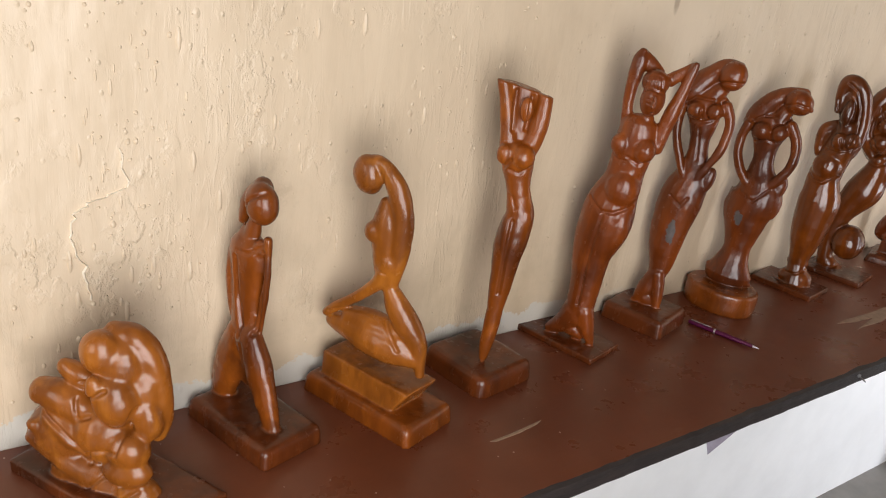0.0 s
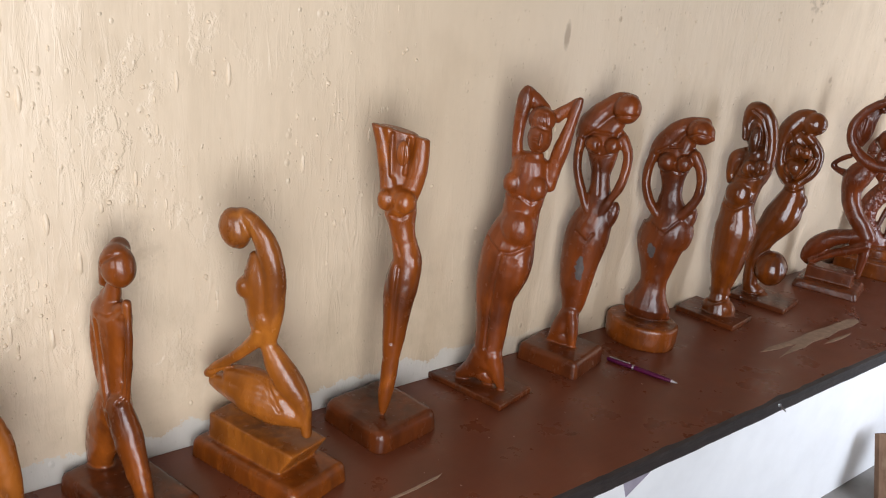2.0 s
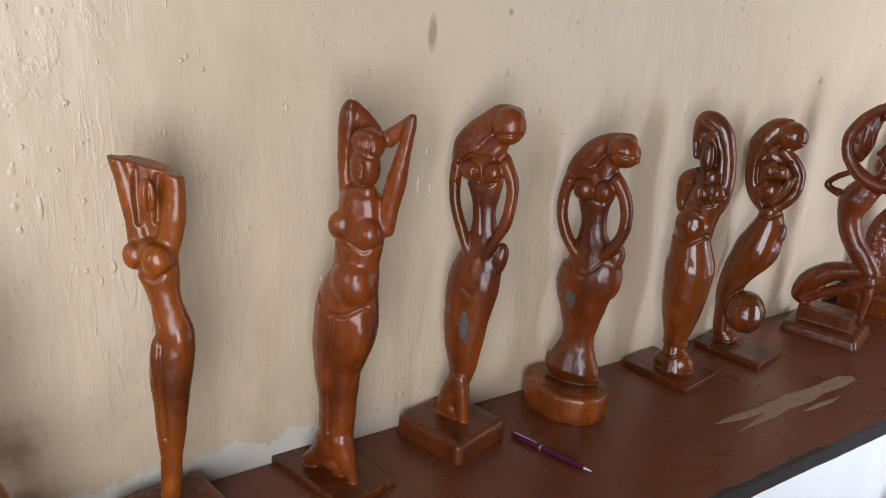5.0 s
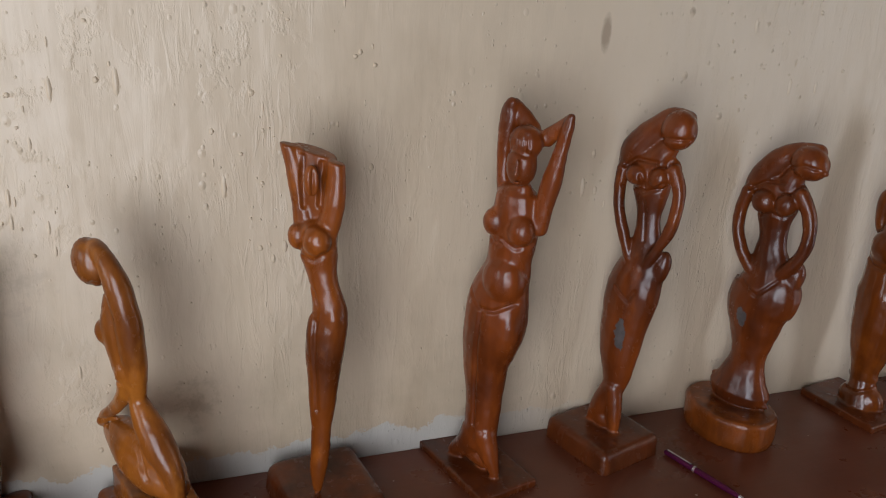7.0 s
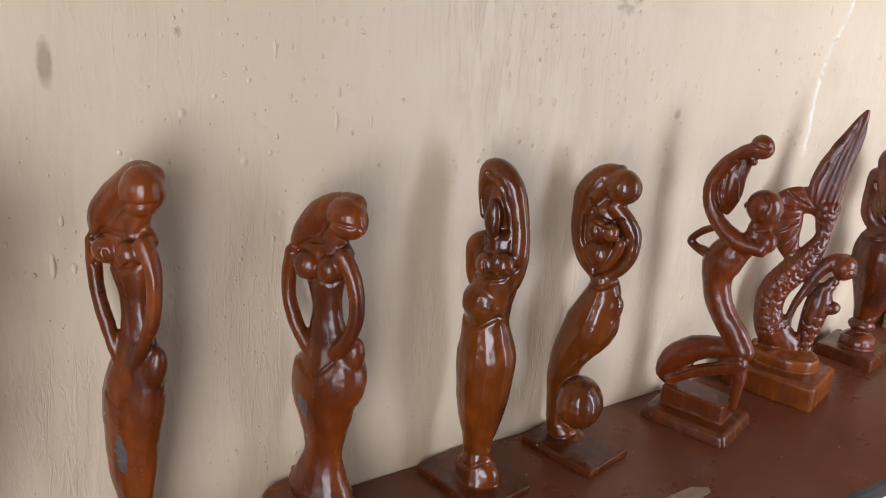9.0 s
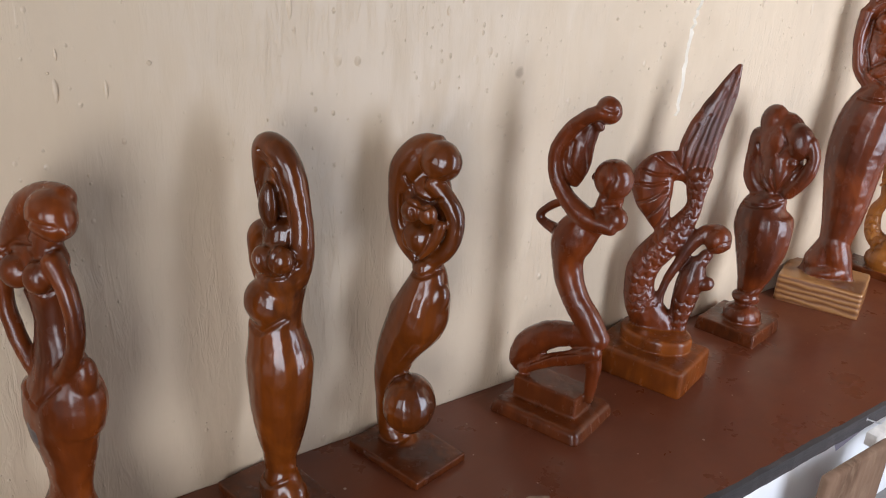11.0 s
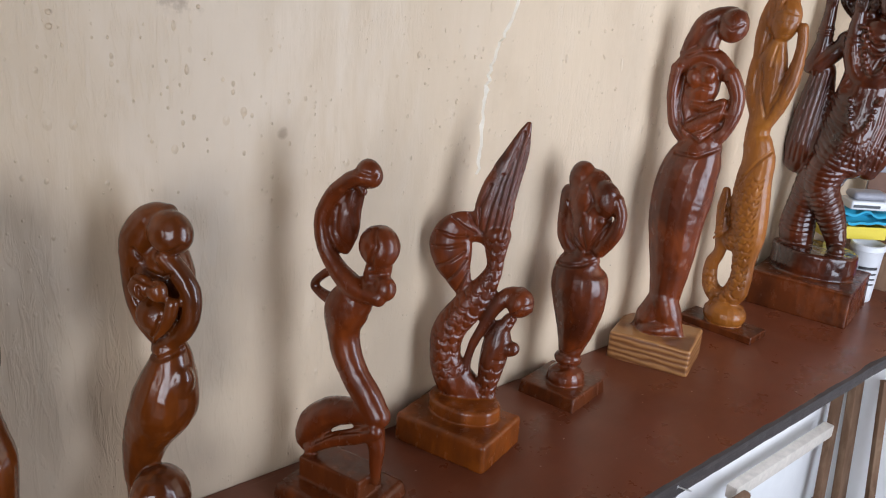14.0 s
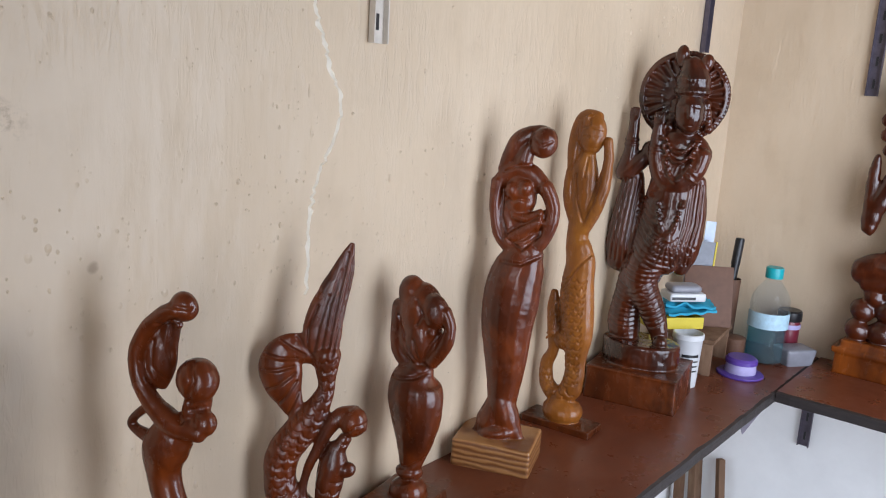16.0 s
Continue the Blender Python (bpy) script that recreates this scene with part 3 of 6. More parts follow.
upright("wall_upright", pose(2.522, -0.001, 1.686), 0.9, "pale painted upright strip on the wall", PALE)
upright("wall_upright", pose(3.80, -0.001, 1.75), 0.9, "dark steel upright strip on the wall")
upright("wall_upright", pose(X1 - 0.001, -0.385, 1.66, 0, 0, 90) @ pose(0, 0, 0, 0, 0, 180), 0.9, "dark steel upright strip on the side wall")
upright("wall_upright", pose(X1 - 0.001, -0.355, 0.62, 0, 0, 90) @ pose(0, 0, 0, 0, 0, 180), 0.25, "dark steel upright strip under the side shelf")


# ---- the carved figures, limb by limb, in centimetres ----
def figure_a(bm):
    lump(bm, -0.6, -1.6, 19.2, 2.3, 2.0, 2.6, 0)
    limb(bm, 0.95, 0.3, [(-0.1, 21.0, 1.1), (2.1, 20.4, 1.7), (4.1, 18.0, 1.8), (5.1, 14.4, 1.4), (5.3, 10.9, 1.3), (4.8, 8.1, 1.0)])
    lump(bm, 1.2, 0.6, 15.6, 3.4, 2.9, 4.1, 0)
    lump(bm, 4.3, -1.2, 11.2, 1.8, 1.5, 2.8, -8)
    lump(bm, 1.2, -2.2, 13.9, 2.7, 2.3, 3.4, -15)
    lump(bm, -0.4, -3.6, 15.7, 1.1, 0.9, 1.7, -10)
    limb(bm, 0.9, 0, [(-5.8, 15.7, 1.0), (-4.2, 14.9, 1.4), (-2.8, 14.3, 1.2)])
    limb(bm, 0.9, -0.6, [(-8.3, 12.3, 1.7), (-5.3, 11.7, 2.3), (-2.3, 10.0, 2.2)])
    limb(bm, 0.9, -1.4, [(-7.0, 10.2, 1.2), (-4.3, 8.1, 2.0), (-1.6, 6.3, 1.3)])
    lump(bm, -8.7, -1.6, 8.2, 1.1, 0.8, 0.9, 20)
    limb(bm, 0.9, -1.2, [(-9.8, 6.1, 0.7), (-6.3, 4.6, 1.6), (-2.4, 2.8, 2.1), (1.6, 1.2, 2.4)])
    lump(bm, 2.4, -2.2, 7.5, 2.7, 2.0, 2.3, 10)
    lump(bm, 2.5, -2.6, 4.7, 3.0, 1.6, 1.9, -5)
    lump(bm, 3.2, -2.0, 1.4, 2.7, 2.0, 2.3, 0)
    lump(bm, -6.1, 0.4, 6.7, 4.5, 3.3, 3.9, 0)
    lump(bm, -0.9, -0.4, 8.3, 4.0, 3.4, 4.1, 0)
    lump(bm, 1.1, -0.4, 17.6, 3.2, 2.7, 3.3, 0)
    lump(bm, -3.7, -0.6, 2.3, 4.1, 2.0, 2.4, 0)
    lump(bm, 3.5, -0.2, 14.3, 2.3, 2.0, 4.0, 0)


GROOVES_A = [
    (0.4, 0.4, [(-8.1, 11.0), (-5.0, 9.1), (-2.3, 6.7)]),
    (0.35, 0.35, [(-3.4, 14.5), (-0.8, 14.7), (0.9, 15.9)]),
    (0.35, 0.35, [(-2.0, 4.6), (-1.6, 7.0), (1.3, 7.8)]),
    (0.3, 0.3, [(-2.4, 1.4), (-0.2, 3.7), (2.1, 2.8)]),
    (0.35, 0.35, [(1.7, 7.7), (2.3, 9.8), (3.8, 13.5)]),
    (0.35, 0.3, [(-1.5, 0.6), (1.4, 1.0), (4.0, 2.7)]),
    (0.3, 0.3, [(-3.5, 12.8), (-3.1, 10.6), (-1.7, 11.2)]),
]


def figure_b(bm):
    lump(bm, 0.4, -0.3, 32.4, 2.3, 1.9, 2.7, -12)
    limb(bm, 0.9, 0.6, [(-0.4, 34.1, 1.4), (-3.0, 31.8, 1.1), (-4.2, 28.7, 0.7)])
    limb(bm, 0.8, 0, [(-1.1, 29.6, 1.0), (-1.8, 27.2, 1.3)])
    limb(bm, 0.6, 0, [(-2.3, 27.7, 1.4), (-2.2, 26.3, 3.0), (-1.9, 24.2, 3.1), (-2.2, 20.1, 2.5), (-2.2, 16.0, 2.5), (-2.1, 12.8, 2.8)])
    lump(bm, -3.7, -0.2, 25.2, 1.4, 1.2, 1.4, 0)
    lump(bm, 0.6, -0.2, 26.7, 1.1, 0.9, 1.2, 0)
    limb(bm, 0.9, -0.4, [(-4.6, 24.8, 0.8), (-4.9, 20.7, 0.8), (-4.3, 16.9, 0.8), (-3.0, 13.8, 0.7)])
    limb(bm, 0.9, -0.4, [(1.9, 28.3, 0.6), (1.9, 23.4, 0.6), (1.3, 18.5, 0.6), (0.6, 15.0, 0.6)])
    limb(bm, 0.7, 0, [(-2.8, 13.3, 2.6), (-4.8, 8.9, 2.7), (-6.2, 5.2, 2.4), (-6.8, 1.9, 1.8)])
    limb(bm, 0.7, -0.8, [(-0.6, 14.1, 2.1), (1.4, 10.5, 2.3), (3.2, 6.3, 1.8), (4.8, 2.3, 1.3), (5.4, 0.6, 1.0)])
    limb(bm, 0.5, 0.5, [(-3.4, 12.0, 2.8), (-2.6, 8.9, 2.6), (-2.0, 6.8, 1.6)])


GROOVES_B = [
    (0.35, 0.3, [(-1.7, 29.9), (0.0, 33.1), (3.8, 35.7)]),
    (0.6, 0.6, [(-2.6, 24.8), (-2.4, 19.5), (-1.3, 14.3)]),
    (0.5, 0.5, [(1.6, 26.5), (1.5, 21.1), (0.9, 15.3)]),
    (0.4, 0.2, [(-2.0, 25.9), (-0.4, 25.9), (1.4, 27.3)]),
    (0.5, 0.3, [(-0.6, 13.4), (0.4, 9.3)]),
]


def figure_c(bm):
    lump(bm, -2.3, -0.3, 35.5, 2.1, 1.8, 2.7, -8)
    limb(bm, 0.9, 0, [(-3.0, 36.7, 1.2), (-1.0, 37.3, 1.0), (0.6, 36.2, 1.2), (1.9, 34.0, 1.5), (2.7, 31.1, 1.5), (2.7, 28.1, 1.5), (2.4, 25.1, 1.4), (1.8, 22.4, 1.2), (1.4, 20.0, 1.0)])
    limb(bm, 0.85, 0, [(0.6, 32.2, 1.2), (0.5, 29.5, 2.0), (0.5, 26.6, 2.0), (0.5, 23.7, 1.7), (0.7, 20.9, 1.2)])
    lump(bm, -0.9, -0.8, 28.1, 1.4, 1.2, 1.5, 0)
    limb(bm, 0.85, -0.6, [(1.3, 24.4, 1.3), (0.0, 20.8, 1.0), (-3.2, 17.6, 0.8), (-6.2, 15.1, 0.8), (-8.2, 13.3, 0.6)])
    limb(bm, 0.9, 0, [(1.4, 20.3, 1.1), (2.9, 17.6, 1.8), (4.7, 15.1, 1.9), (6.1, 12.9, 1.4), (6.6, 10.3, 0.9), (6.8, 8.1, 0.7)])
    limb(bm, 0.95, 0.3, [(-7.7, 12.0, 1.1), (-4.5, 12.0, 2.2), (-0.8, 11.7, 3.0), (3.1, 11.2, 2.9), (5.6, 10.5, 1.8)])
    limb(bm, 0.9, 0.3, [(-4.5, 13.6, 1.8), (-0.8, 13.3, 2.4), (3.1, 12.8, 2.3)])
    lean(bm, -0.6, -4.6, 45)


GROOVES_C = [
    (0.4, 0.35, [(-7.3, 14.1), (-2.8, 16.1), (0.8, 16.0), (4.1, 12.0)]),
    (0.3, 0.2, [(-4.7, 32.4), (-2.6, 32.5), (-0.9, 33.8)]),
    (0.3, 0.25, [(-0.6, 22.9), (1.3, 22.7)]),
]


def figure_d(bm):
    limb(bm, 0.75, 0, [(-2.6, 47.7, 0.9), (-1.7, 44.6, 1.0), (-0.9, 41.0, 1.1), (-0.4, 37.7, 1.3)])
    limb(bm, 0.75, 0, [(3.6, 46.2, 1.0), (3.5, 42.9, 1.2), (3.0, 39.6, 1.3), (2.3, 37.3, 1.3)])
    limb(bm, 0.5, 1.0, [(0.2, 47.5, 2.5), (0.6, 43.0, 2.7), (0.7, 38.7, 2.5), (0.8, 36.1, 2.3)])
    lump(bm, 1.3, -1.2, 43.6, 0.9, 0.8, 1.8, 0)
    lump(bm, -0.7, -1.0, 37.0, 1.2, 1.0, 1.5, 0)
    lump(bm, 1.9, -1.3, 37.0, 1.7, 1.4, 1.7, 0)
    limb(bm, 0.8, 0, [(1.1, 37.2, 2.4), (1.4, 34.9, 2.2), (1.7, 33.0, 1.8), (2.2, 30.7, 1.8), (2.7, 28.4, 2.1), (2.5, 26.6, 2.3), (2.1, 24.3, 2.4), (1.8, 21.8, 2.2), (1.7, 19.3, 1.9), (1.6, 16.7, 1.7), (1.4, 13.3, 1.3), (1.2, 9.7, 1.2), (0.9, 7.0, 1.1), (0.7, 4.0, 0.6)])
    lump(bm, 3.4, -0.6, 27.9, 1.3, 1.1, 1.9, 0)
    lump(bm, 1.5, -0.8, 25.0, 1.4, 1.2, 3.6, 0)
    slant_top(bm, -3.3, 47.1, 4.4, 45.5)
    lean(bm, -3.0, -3.0, 45)


GROOVES_D = [
    (0.4, 0.4, [(-0.4, 45.8), (-0.3, 43.3), (-0.1, 40.4)]),
    (0.4, 0.45, [(1.9, 45.3), (1.8, 42.8), (1.6, 40.6)]),
    (0.35, 0.25, [(-2.4, 35.3), (-0.6, 35.1), (0.3, 36.5)]),
    (0.35, 0.25, [(0.2, 35.0), (1.7, 34.7), (3.2, 35.9)]),
    (0.45, 0.3, [(1.9, 27.5), (1.6, 21.8), (1.5, 15.9)]),
    (0.35, 0.2, [(0.0, 31.7), (1.3, 31.0), (1.9, 29.5)]),
]


def figure_e(bm):
    limb(bm, 0.72, 0, [(4.8, 39.8, 2.9), (4.8, 37.7, 3.2), (4.6, 35.1, 3.1), (4.3, 33.1, 3.0), (4.0, 30.6, 3.2), (3.3, 27.8, 3.9), (2.9, 25.5, 4.3), (2.6, 23.0, 4.3), (2.0, 20.2, 3.9), (1.5, 17.3, 3.3), (1.6, 13.4, 2.8), (1.5, 10.5, 2.6), (1.4, 7.5, 2.5), (1.2, 5.6, 2.6)])
    lump(bm, 2.9, -1.4, 37.0, 1.6, 1.4, 1.8, 0)
    lump(bm, 6.7, -1.5, 36.7, 1.7, 1.4, 1.9, 0)
    lump(bm, 4.4, -0.9, 29.9, 2.9, 2.5, 3.3, 5)
    lump(bm, 1.1, -0.9, 21.3, 2.0, 1.7, 5.5, 8)
    lump(bm, 4.8, -0.9, 23.0, 2.1, 1.8, 4.5, 12)
    limb(bm, 0.9, -0.3, [(5.7, 39.7, 1.1), (5.8, 41.6, 1.1)])
    lump(bm, 6.2, -1.6, 44.6, 1.9, 1.6, 2.6, 3)
    lump(bm, 6.0, -0.7, 47.0, 2.1, 1.7, 2.0, 0)
    limb(bm, 1, -3.4, [(6.9, 45.5, 0.2), (6.8, 43.8, 0.3)])
    lump(bm, 6.8, -3.2, 42.9, 0.5, 0.2, 0.2, 0)
    limb(bm, 0.8, 0.2, [(3.2, 38.2, 1.3), (2.6, 41.0, 0.9), (2.3, 43.9, 0.9), (2.5, 47.2, 1.1), (2.9, 49.8, 1.2), (3.1, 51.0, 0.7)])
    limb(bm, 0.8, 0.8, [(3.0, 50.8, 0.7), (4.3, 49.5, 1.1), (5.7, 48.1, 1.2)])
    limb(bm, 0.8, 0.2, [(8.0, 36.9, 1.1), (8.5, 39.9, 1.2), (9.3, 43.3, 1.2), (10.1, 46.6, 0.9), (10.8, 49.4, 0.7), (11.1, 50.6, 0.5)])
    limb(bm, 0.8, 0.8, [(10.7, 50.4, 0.5), (9.5, 49.1, 0.8), (7.7, 47.5, 1.1)])
    limb(bm, 0.8, 0, [(0.7, 6.3, 2.3), (-0.7, 3.8, 1.9), (-3.3, 1.7, 0.9)])
    limb(bm, 0.8, -0.5, [(2.3, 6.9, 1.9), (3.4, 4.0, 1.4), (4.5, 1.5, 0.7)])
    lump(bm, 0.4, 0, 3.1, 3.2, 1.2, 1.4, 22)
    lean(bm, -1.0, -1.6, 45)


GROOVES_E = [
    (0.4, 0.35, [(-0.1, 27.6), (2.2, 26.0), (4.3, 26.1), (6.6, 27.4)]),
    (0.35, 0.3, [(2.7, 25.6), (1.9, 20.2), (1.4, 14.4), (1.3, 8.4)]),
    (0.28, 0.22, [(3.9, 45.6), (5.8, 46.4), (7.5, 45.9)]),
    (0.18, 0.16, [(4.0, 46.0), (4.6, 47.8)]),
    (0.18, 0.16, [(4.5, 46.2), (4.9, 48.0)]),
    (0.18, 0.16, [(5.0, 46.4), (5.3, 48.1)]),
    (0.18, 0.16, [(5.4, 46.6), (5.6, 48.3)]),
    (0.18, 0.16, [(5.9, 46.7), (6.0, 48.3)]),
    (0.18, 0.16, [(6.4, 46.6), (6.3, 48.3)]),
    (0.18, 0.16, [(6.9, 46.5), (6.7, 48.2)]),
    (0.18, 0.16, [(7.4, 46.4), (7.0, 48.1)]),
    (0.2, 0.15, [(4.1, 44.0), (4.8, 44.2)]),
    (0.2, 0.15, [(5.8, 44.2), (6.7, 44.2)]),
    (0.2, 0.13, [(3.8, 44.6), (4.8, 44.8)]),
    (0.2, 0.13, [(5.7, 44.8), (6.8, 44.7)]),
    (0.18, 0.14, [(4.7, 42.0), (6.1, 42.1)]),
    (0.35, 0.3, [(4.3, 34.6), (2.7, 34.6), (1.0, 35.7)]),
    (0.35, 0.3, [(7.9, 35.3), (6.3, 34.4), (4.5, 35.3)]),
]


def figure_f(bm):
    lump(bm, 5.1, -0.8, 47.2, 2.3, 2.0, 2.5, 10)
    limb(bm, 0.9, 0.2, [(5.7, 48.4, 1.2), (3.5, 48.3, 1.4), (1.2, 46.3, 1.8), (-0.8, 43.7, 2.2), (-1.8, 41.3, 1.6)])
    limb(bm, 0.85, 0, [(3.7, 44.8, 1.4), (2.3, 43.1, 1.8)])
    limb(bm, 0.6, 0.2, [(-2.4, 41.1, 1.1), (-0.6, 42.1, 1.4), (1.6, 42.6, 1.7), (3.9, 42.6, 1.3), (4.9, 42.0, 1.0)])
    limb(bm, 0.62, 0.2, [(1.5, 42.4, 2.9), (1.7, 40.4, 3.0), (2.0, 38.4, 2.5), (2.1, 35.8, 1.8), (2.3, 33.5, 1.8), (2.4, 31.1, 2.4), (2.3, 28.7, 3.2), (1.7, 25.9, 3.8), (1.3, 23.6, 3.9), (0.9, 20.8, 3.6), (0.7, 17.9, 3.3), (0.7, 14.8, 2.9), (0.8, 11.7, 2.2), (0.6, 9.3, 1.6)])
    limb(bm, 0.95, -1.0, [(-1.9, 41.3, 0.9), (-2.0, 38.3, 0.8), (-1.6, 35.4, 0.8), (-0.5, 32.5, 0.8), (0.7, 29.7, 0.7), (2.1, 27.1, 0.7)])
    limb(bm, 0.95, -1.0, [(5.2, 42.4, 0.9), (6.4, 40.0, 0.9), (6.5, 37.2, 0.8), (5.9, 34.3, 0.8), (4.8, 31.9, 0.7), (3.4, 29.2, 0.7), (2.3, 27.1, 0.7)])
    lump(bm, 0.6, -1.6, 40.8, 1.5, 1.2, 1.4, 0)
    lump(bm, 3.8, -1.6, 41.0, 1.4, 1.2, 1.4, 0)
    lump(bm, 5.0, 0, 28.8, 1.3, 1.1, 2.7, 15)
    limb(bm, 0.8, 0, [(0.5, 9.6, 1.6), (-0.7, 6.3, 1.7), (-2.2, 3.4, 0.8)])
    limb(bm, 0.8, -0.4, [(0.9, 9.9, 1.4), (1.6, 6.0, 1.2), (2.1, 3.2, 0.7)])
    lump(bm, -0.2, 0, 4.5, 2.2, 1.2, 1.4, 20)
    lean(bm, 0, 1.5, 45)


GROOVES_F = [
    (0.35, 0.3, [(3.1, 45.8), (4.8, 46.3), (7.2, 46.4)]),
    (0.35, 0.35, [(-1.3, 41.6), (0.2, 42.8), (3.0, 42.8)]),
    (0.35, 0.3, [(-1.3, 38.9), (0.2, 38.9), (1.9, 38.8), (3.6, 39.4), (4.8, 40.5)]),
    (0.3, 0.25, [(1.5, 41.0), (1.9, 39.4)]),
    (0.35, 0.3, [(-0.1, 25.3), (2.1, 23.9), (2.9, 25.4)]),
    (0.3, 0.2, [(1.8, 37.7), (2.6, 32.2)]),
]


def figure_g(bm):
    lump(bm, 4.1, -0.8, 42.2, 2.6, 2.0, 2.3, 20)
    limb(bm, 1, -1.2, [(5.9, 41.9, 0.5), (6.6, 41.3, 0.4)])
    limb(bm, 0.9, 0.2, [(4.6, 43.5, 1.3), (1.8, 43.3, 1.3), (-0.6, 41.4, 1.8), (-2.6, 38.5, 1.9), (-3.7, 36.7, 1.3)])
    limb(bm, 0.6, 0.1, [(-3.9, 36.7, 1.2), (-2.1, 37.6, 1.6), (0.1, 38.2, 1.9), (2.2, 38.2, 1.5), (3.6, 37.6, 1.1)])
    limb(bm, 0.9, 0, [(2.3, 40.4, 1.4), (1.4, 38.4, 1.7)])
    limb(bm, 0.65, 0.2, [(-0.2, 37.7, 2.7), (0.2, 35.4, 3.2), (0.4, 33.3, 2.4), (0.6, 30.8, 2.0), (0.7, 28.6, 2.4), (1.1, 25.9, 3.6), (1.3, 23.1, 4.9), (0.4, 20.1, 4.7), (0.4, 16.8, 3.8), (0.4, 13.6, 2.9), (0.3, 11.3, 2.7), (0.1, 8.7, 3.6), (0.0, 6.6, 4.7)])
    limb(bm, 0.95, -1.1, [(-3.5, 36.9, 1.0), (-4.2, 33.8, 0.9), (-4.0, 30.7, 0.9), (-2.8, 27.8, 0.9), (-0.8, 25.4, 0.9), (1.2, 24.3, 0.8)])
    limb(bm, 0.95, -1.1, [(3.8, 38.0, 1.1), (5.4, 35.5, 1.0), (6.0, 32.7, 0.9), (5.6, 30.0, 0.9), (3.9, 27.0, 0.9), (1.6, 24.5, 0.8)])
    lump(bm, -0.8, -1.7, 36.0, 1.7, 1.4, 1.7, 0)
    lump(bm, 2.4, -1.7, 36.2, 1.5, 1.3, 1.6, 0)
    lump(bm, 4.6, 0, 25.6, 1.5, 1.3, 2.8, 15)
    lump(bm, -2.6, 0, 20.0, 1.7, 1.4, 2.9, -10)
    lump(bm, 0.2, -0.2, 6.4, 5.0, 1.0, 1.2, 14)
    lean(bm, 1.5, 2.1, 45)


GROOVES_G = [
    (0.3, 0.28, [(2.3, 41.4), (3.9, 42.2), (5.9, 41.9)]),
    (0.3, 0.3, [(-3.1, 37.3), (-1.3, 38.6), (1.3, 39.0)]),
    (0.3, 0.28, [(-2.6, 33.9), (-1.1, 33.8), (0.5, 34.5), (2.1, 34.1), (3.5, 34.9)]),
    (0.35, 0.3, [(-1.6, 24.0), (1.2, 22.7), (3.4, 25.4)]),
]


def figure_h(bm):
    limb(bm, 0.9, 0.2, [(3.3, 31.0, 1.4), (4.0, 34.6, 1.6), (3.9, 38.6, 1.4), (2.9, 42.3, 1.6), (1.3, 44.4, 1.7), (-0.5, 44.8, 1.6), (-1.2, 42.5, 1.2), (-0.9, 39.1, 1.0)])
    lump(bm, 0.9, 0.9, 40.8, 2.2, 1.9, 4.3, 0)
    lump(bm, 1.1, -1.4, 39.2, 1.2, 1.0, 2.6, 0)
    limb(bm, 0.9, 0.2, [(-0.3, 36.3, 1.0), (-2.2, 34.9, 1.2), (-2.6, 32.0, 1.0), (-2.3, 29.6, 0.7)])
    lump(bm, -1.2, 0.4, 33.2, 1.4, 1.2, 2.6, 0)
    lump(bm, 1.3, -2.4, 33.6, 1.5, 1.3, 1.6, 0)
    lump(bm, 3.7, -2.4, 34.1, 1.5, 1.3, 1.6, 0)
    limb(bm, 0.85, 0, [(1.6, 36.1, 2.2), (1.8, 33.1, 3.1), (1.1, 29.9, 3.0), (0.5, 27.2, 3.1), (0.2, 24.8, 3.3), (0.5, 22.5, 3.7), (0.7, 20.2, 4.2), (0.6, 17.0, 4.0), (0.5, 13.6, 3.7), (0.4, 9.9, 2.9), (0.3, 7.4, 2.2), (0.3, 5.9, 2.1)])
    lump(bm, 0.3, -1.1, 27.9, 2.9, 2.5, 3.0, 20)
    lump(bm, 0.3, 0, 6.0, 2.3, 1.4, 1.6, 0)
    lump(bm, 0.7, 0, 2.1, 3.6, 2.3, 2.7, 0)
    limb(bm, 0.95, 0, [(0.3, 5.5, 1.9), (0.8, 1.2, 3.0)])


GROOVES_H = [
    (0.4, 0.45, [(-3.0, 25.8), (-1.5, 24.8), (0.5, 24.6), (3.0, 26.5)]),
    (0.35, 0.4, [(-0.3, 44.8), (1.8, 43.5), (3.2, 40.5), (3.8, 35.7), (3.4, 33.4)]),
    (0.3, 0.3, [(-1.3, 41.3), (-0.8, 37.6), (0.5, 35.9)]),
    (0.35, 0.35, [(-0.7, 31.4), (1.1, 31.3), (3.6, 32.0), (4.8, 33.7)]),
    (0.3, 0.3, [(1.6, 34.2), (2.1, 32.1)]),
    (0.4, 0.35, [(-1.6, 3.5), (0.7, 3.7), (2.9, 4.9)]),
]


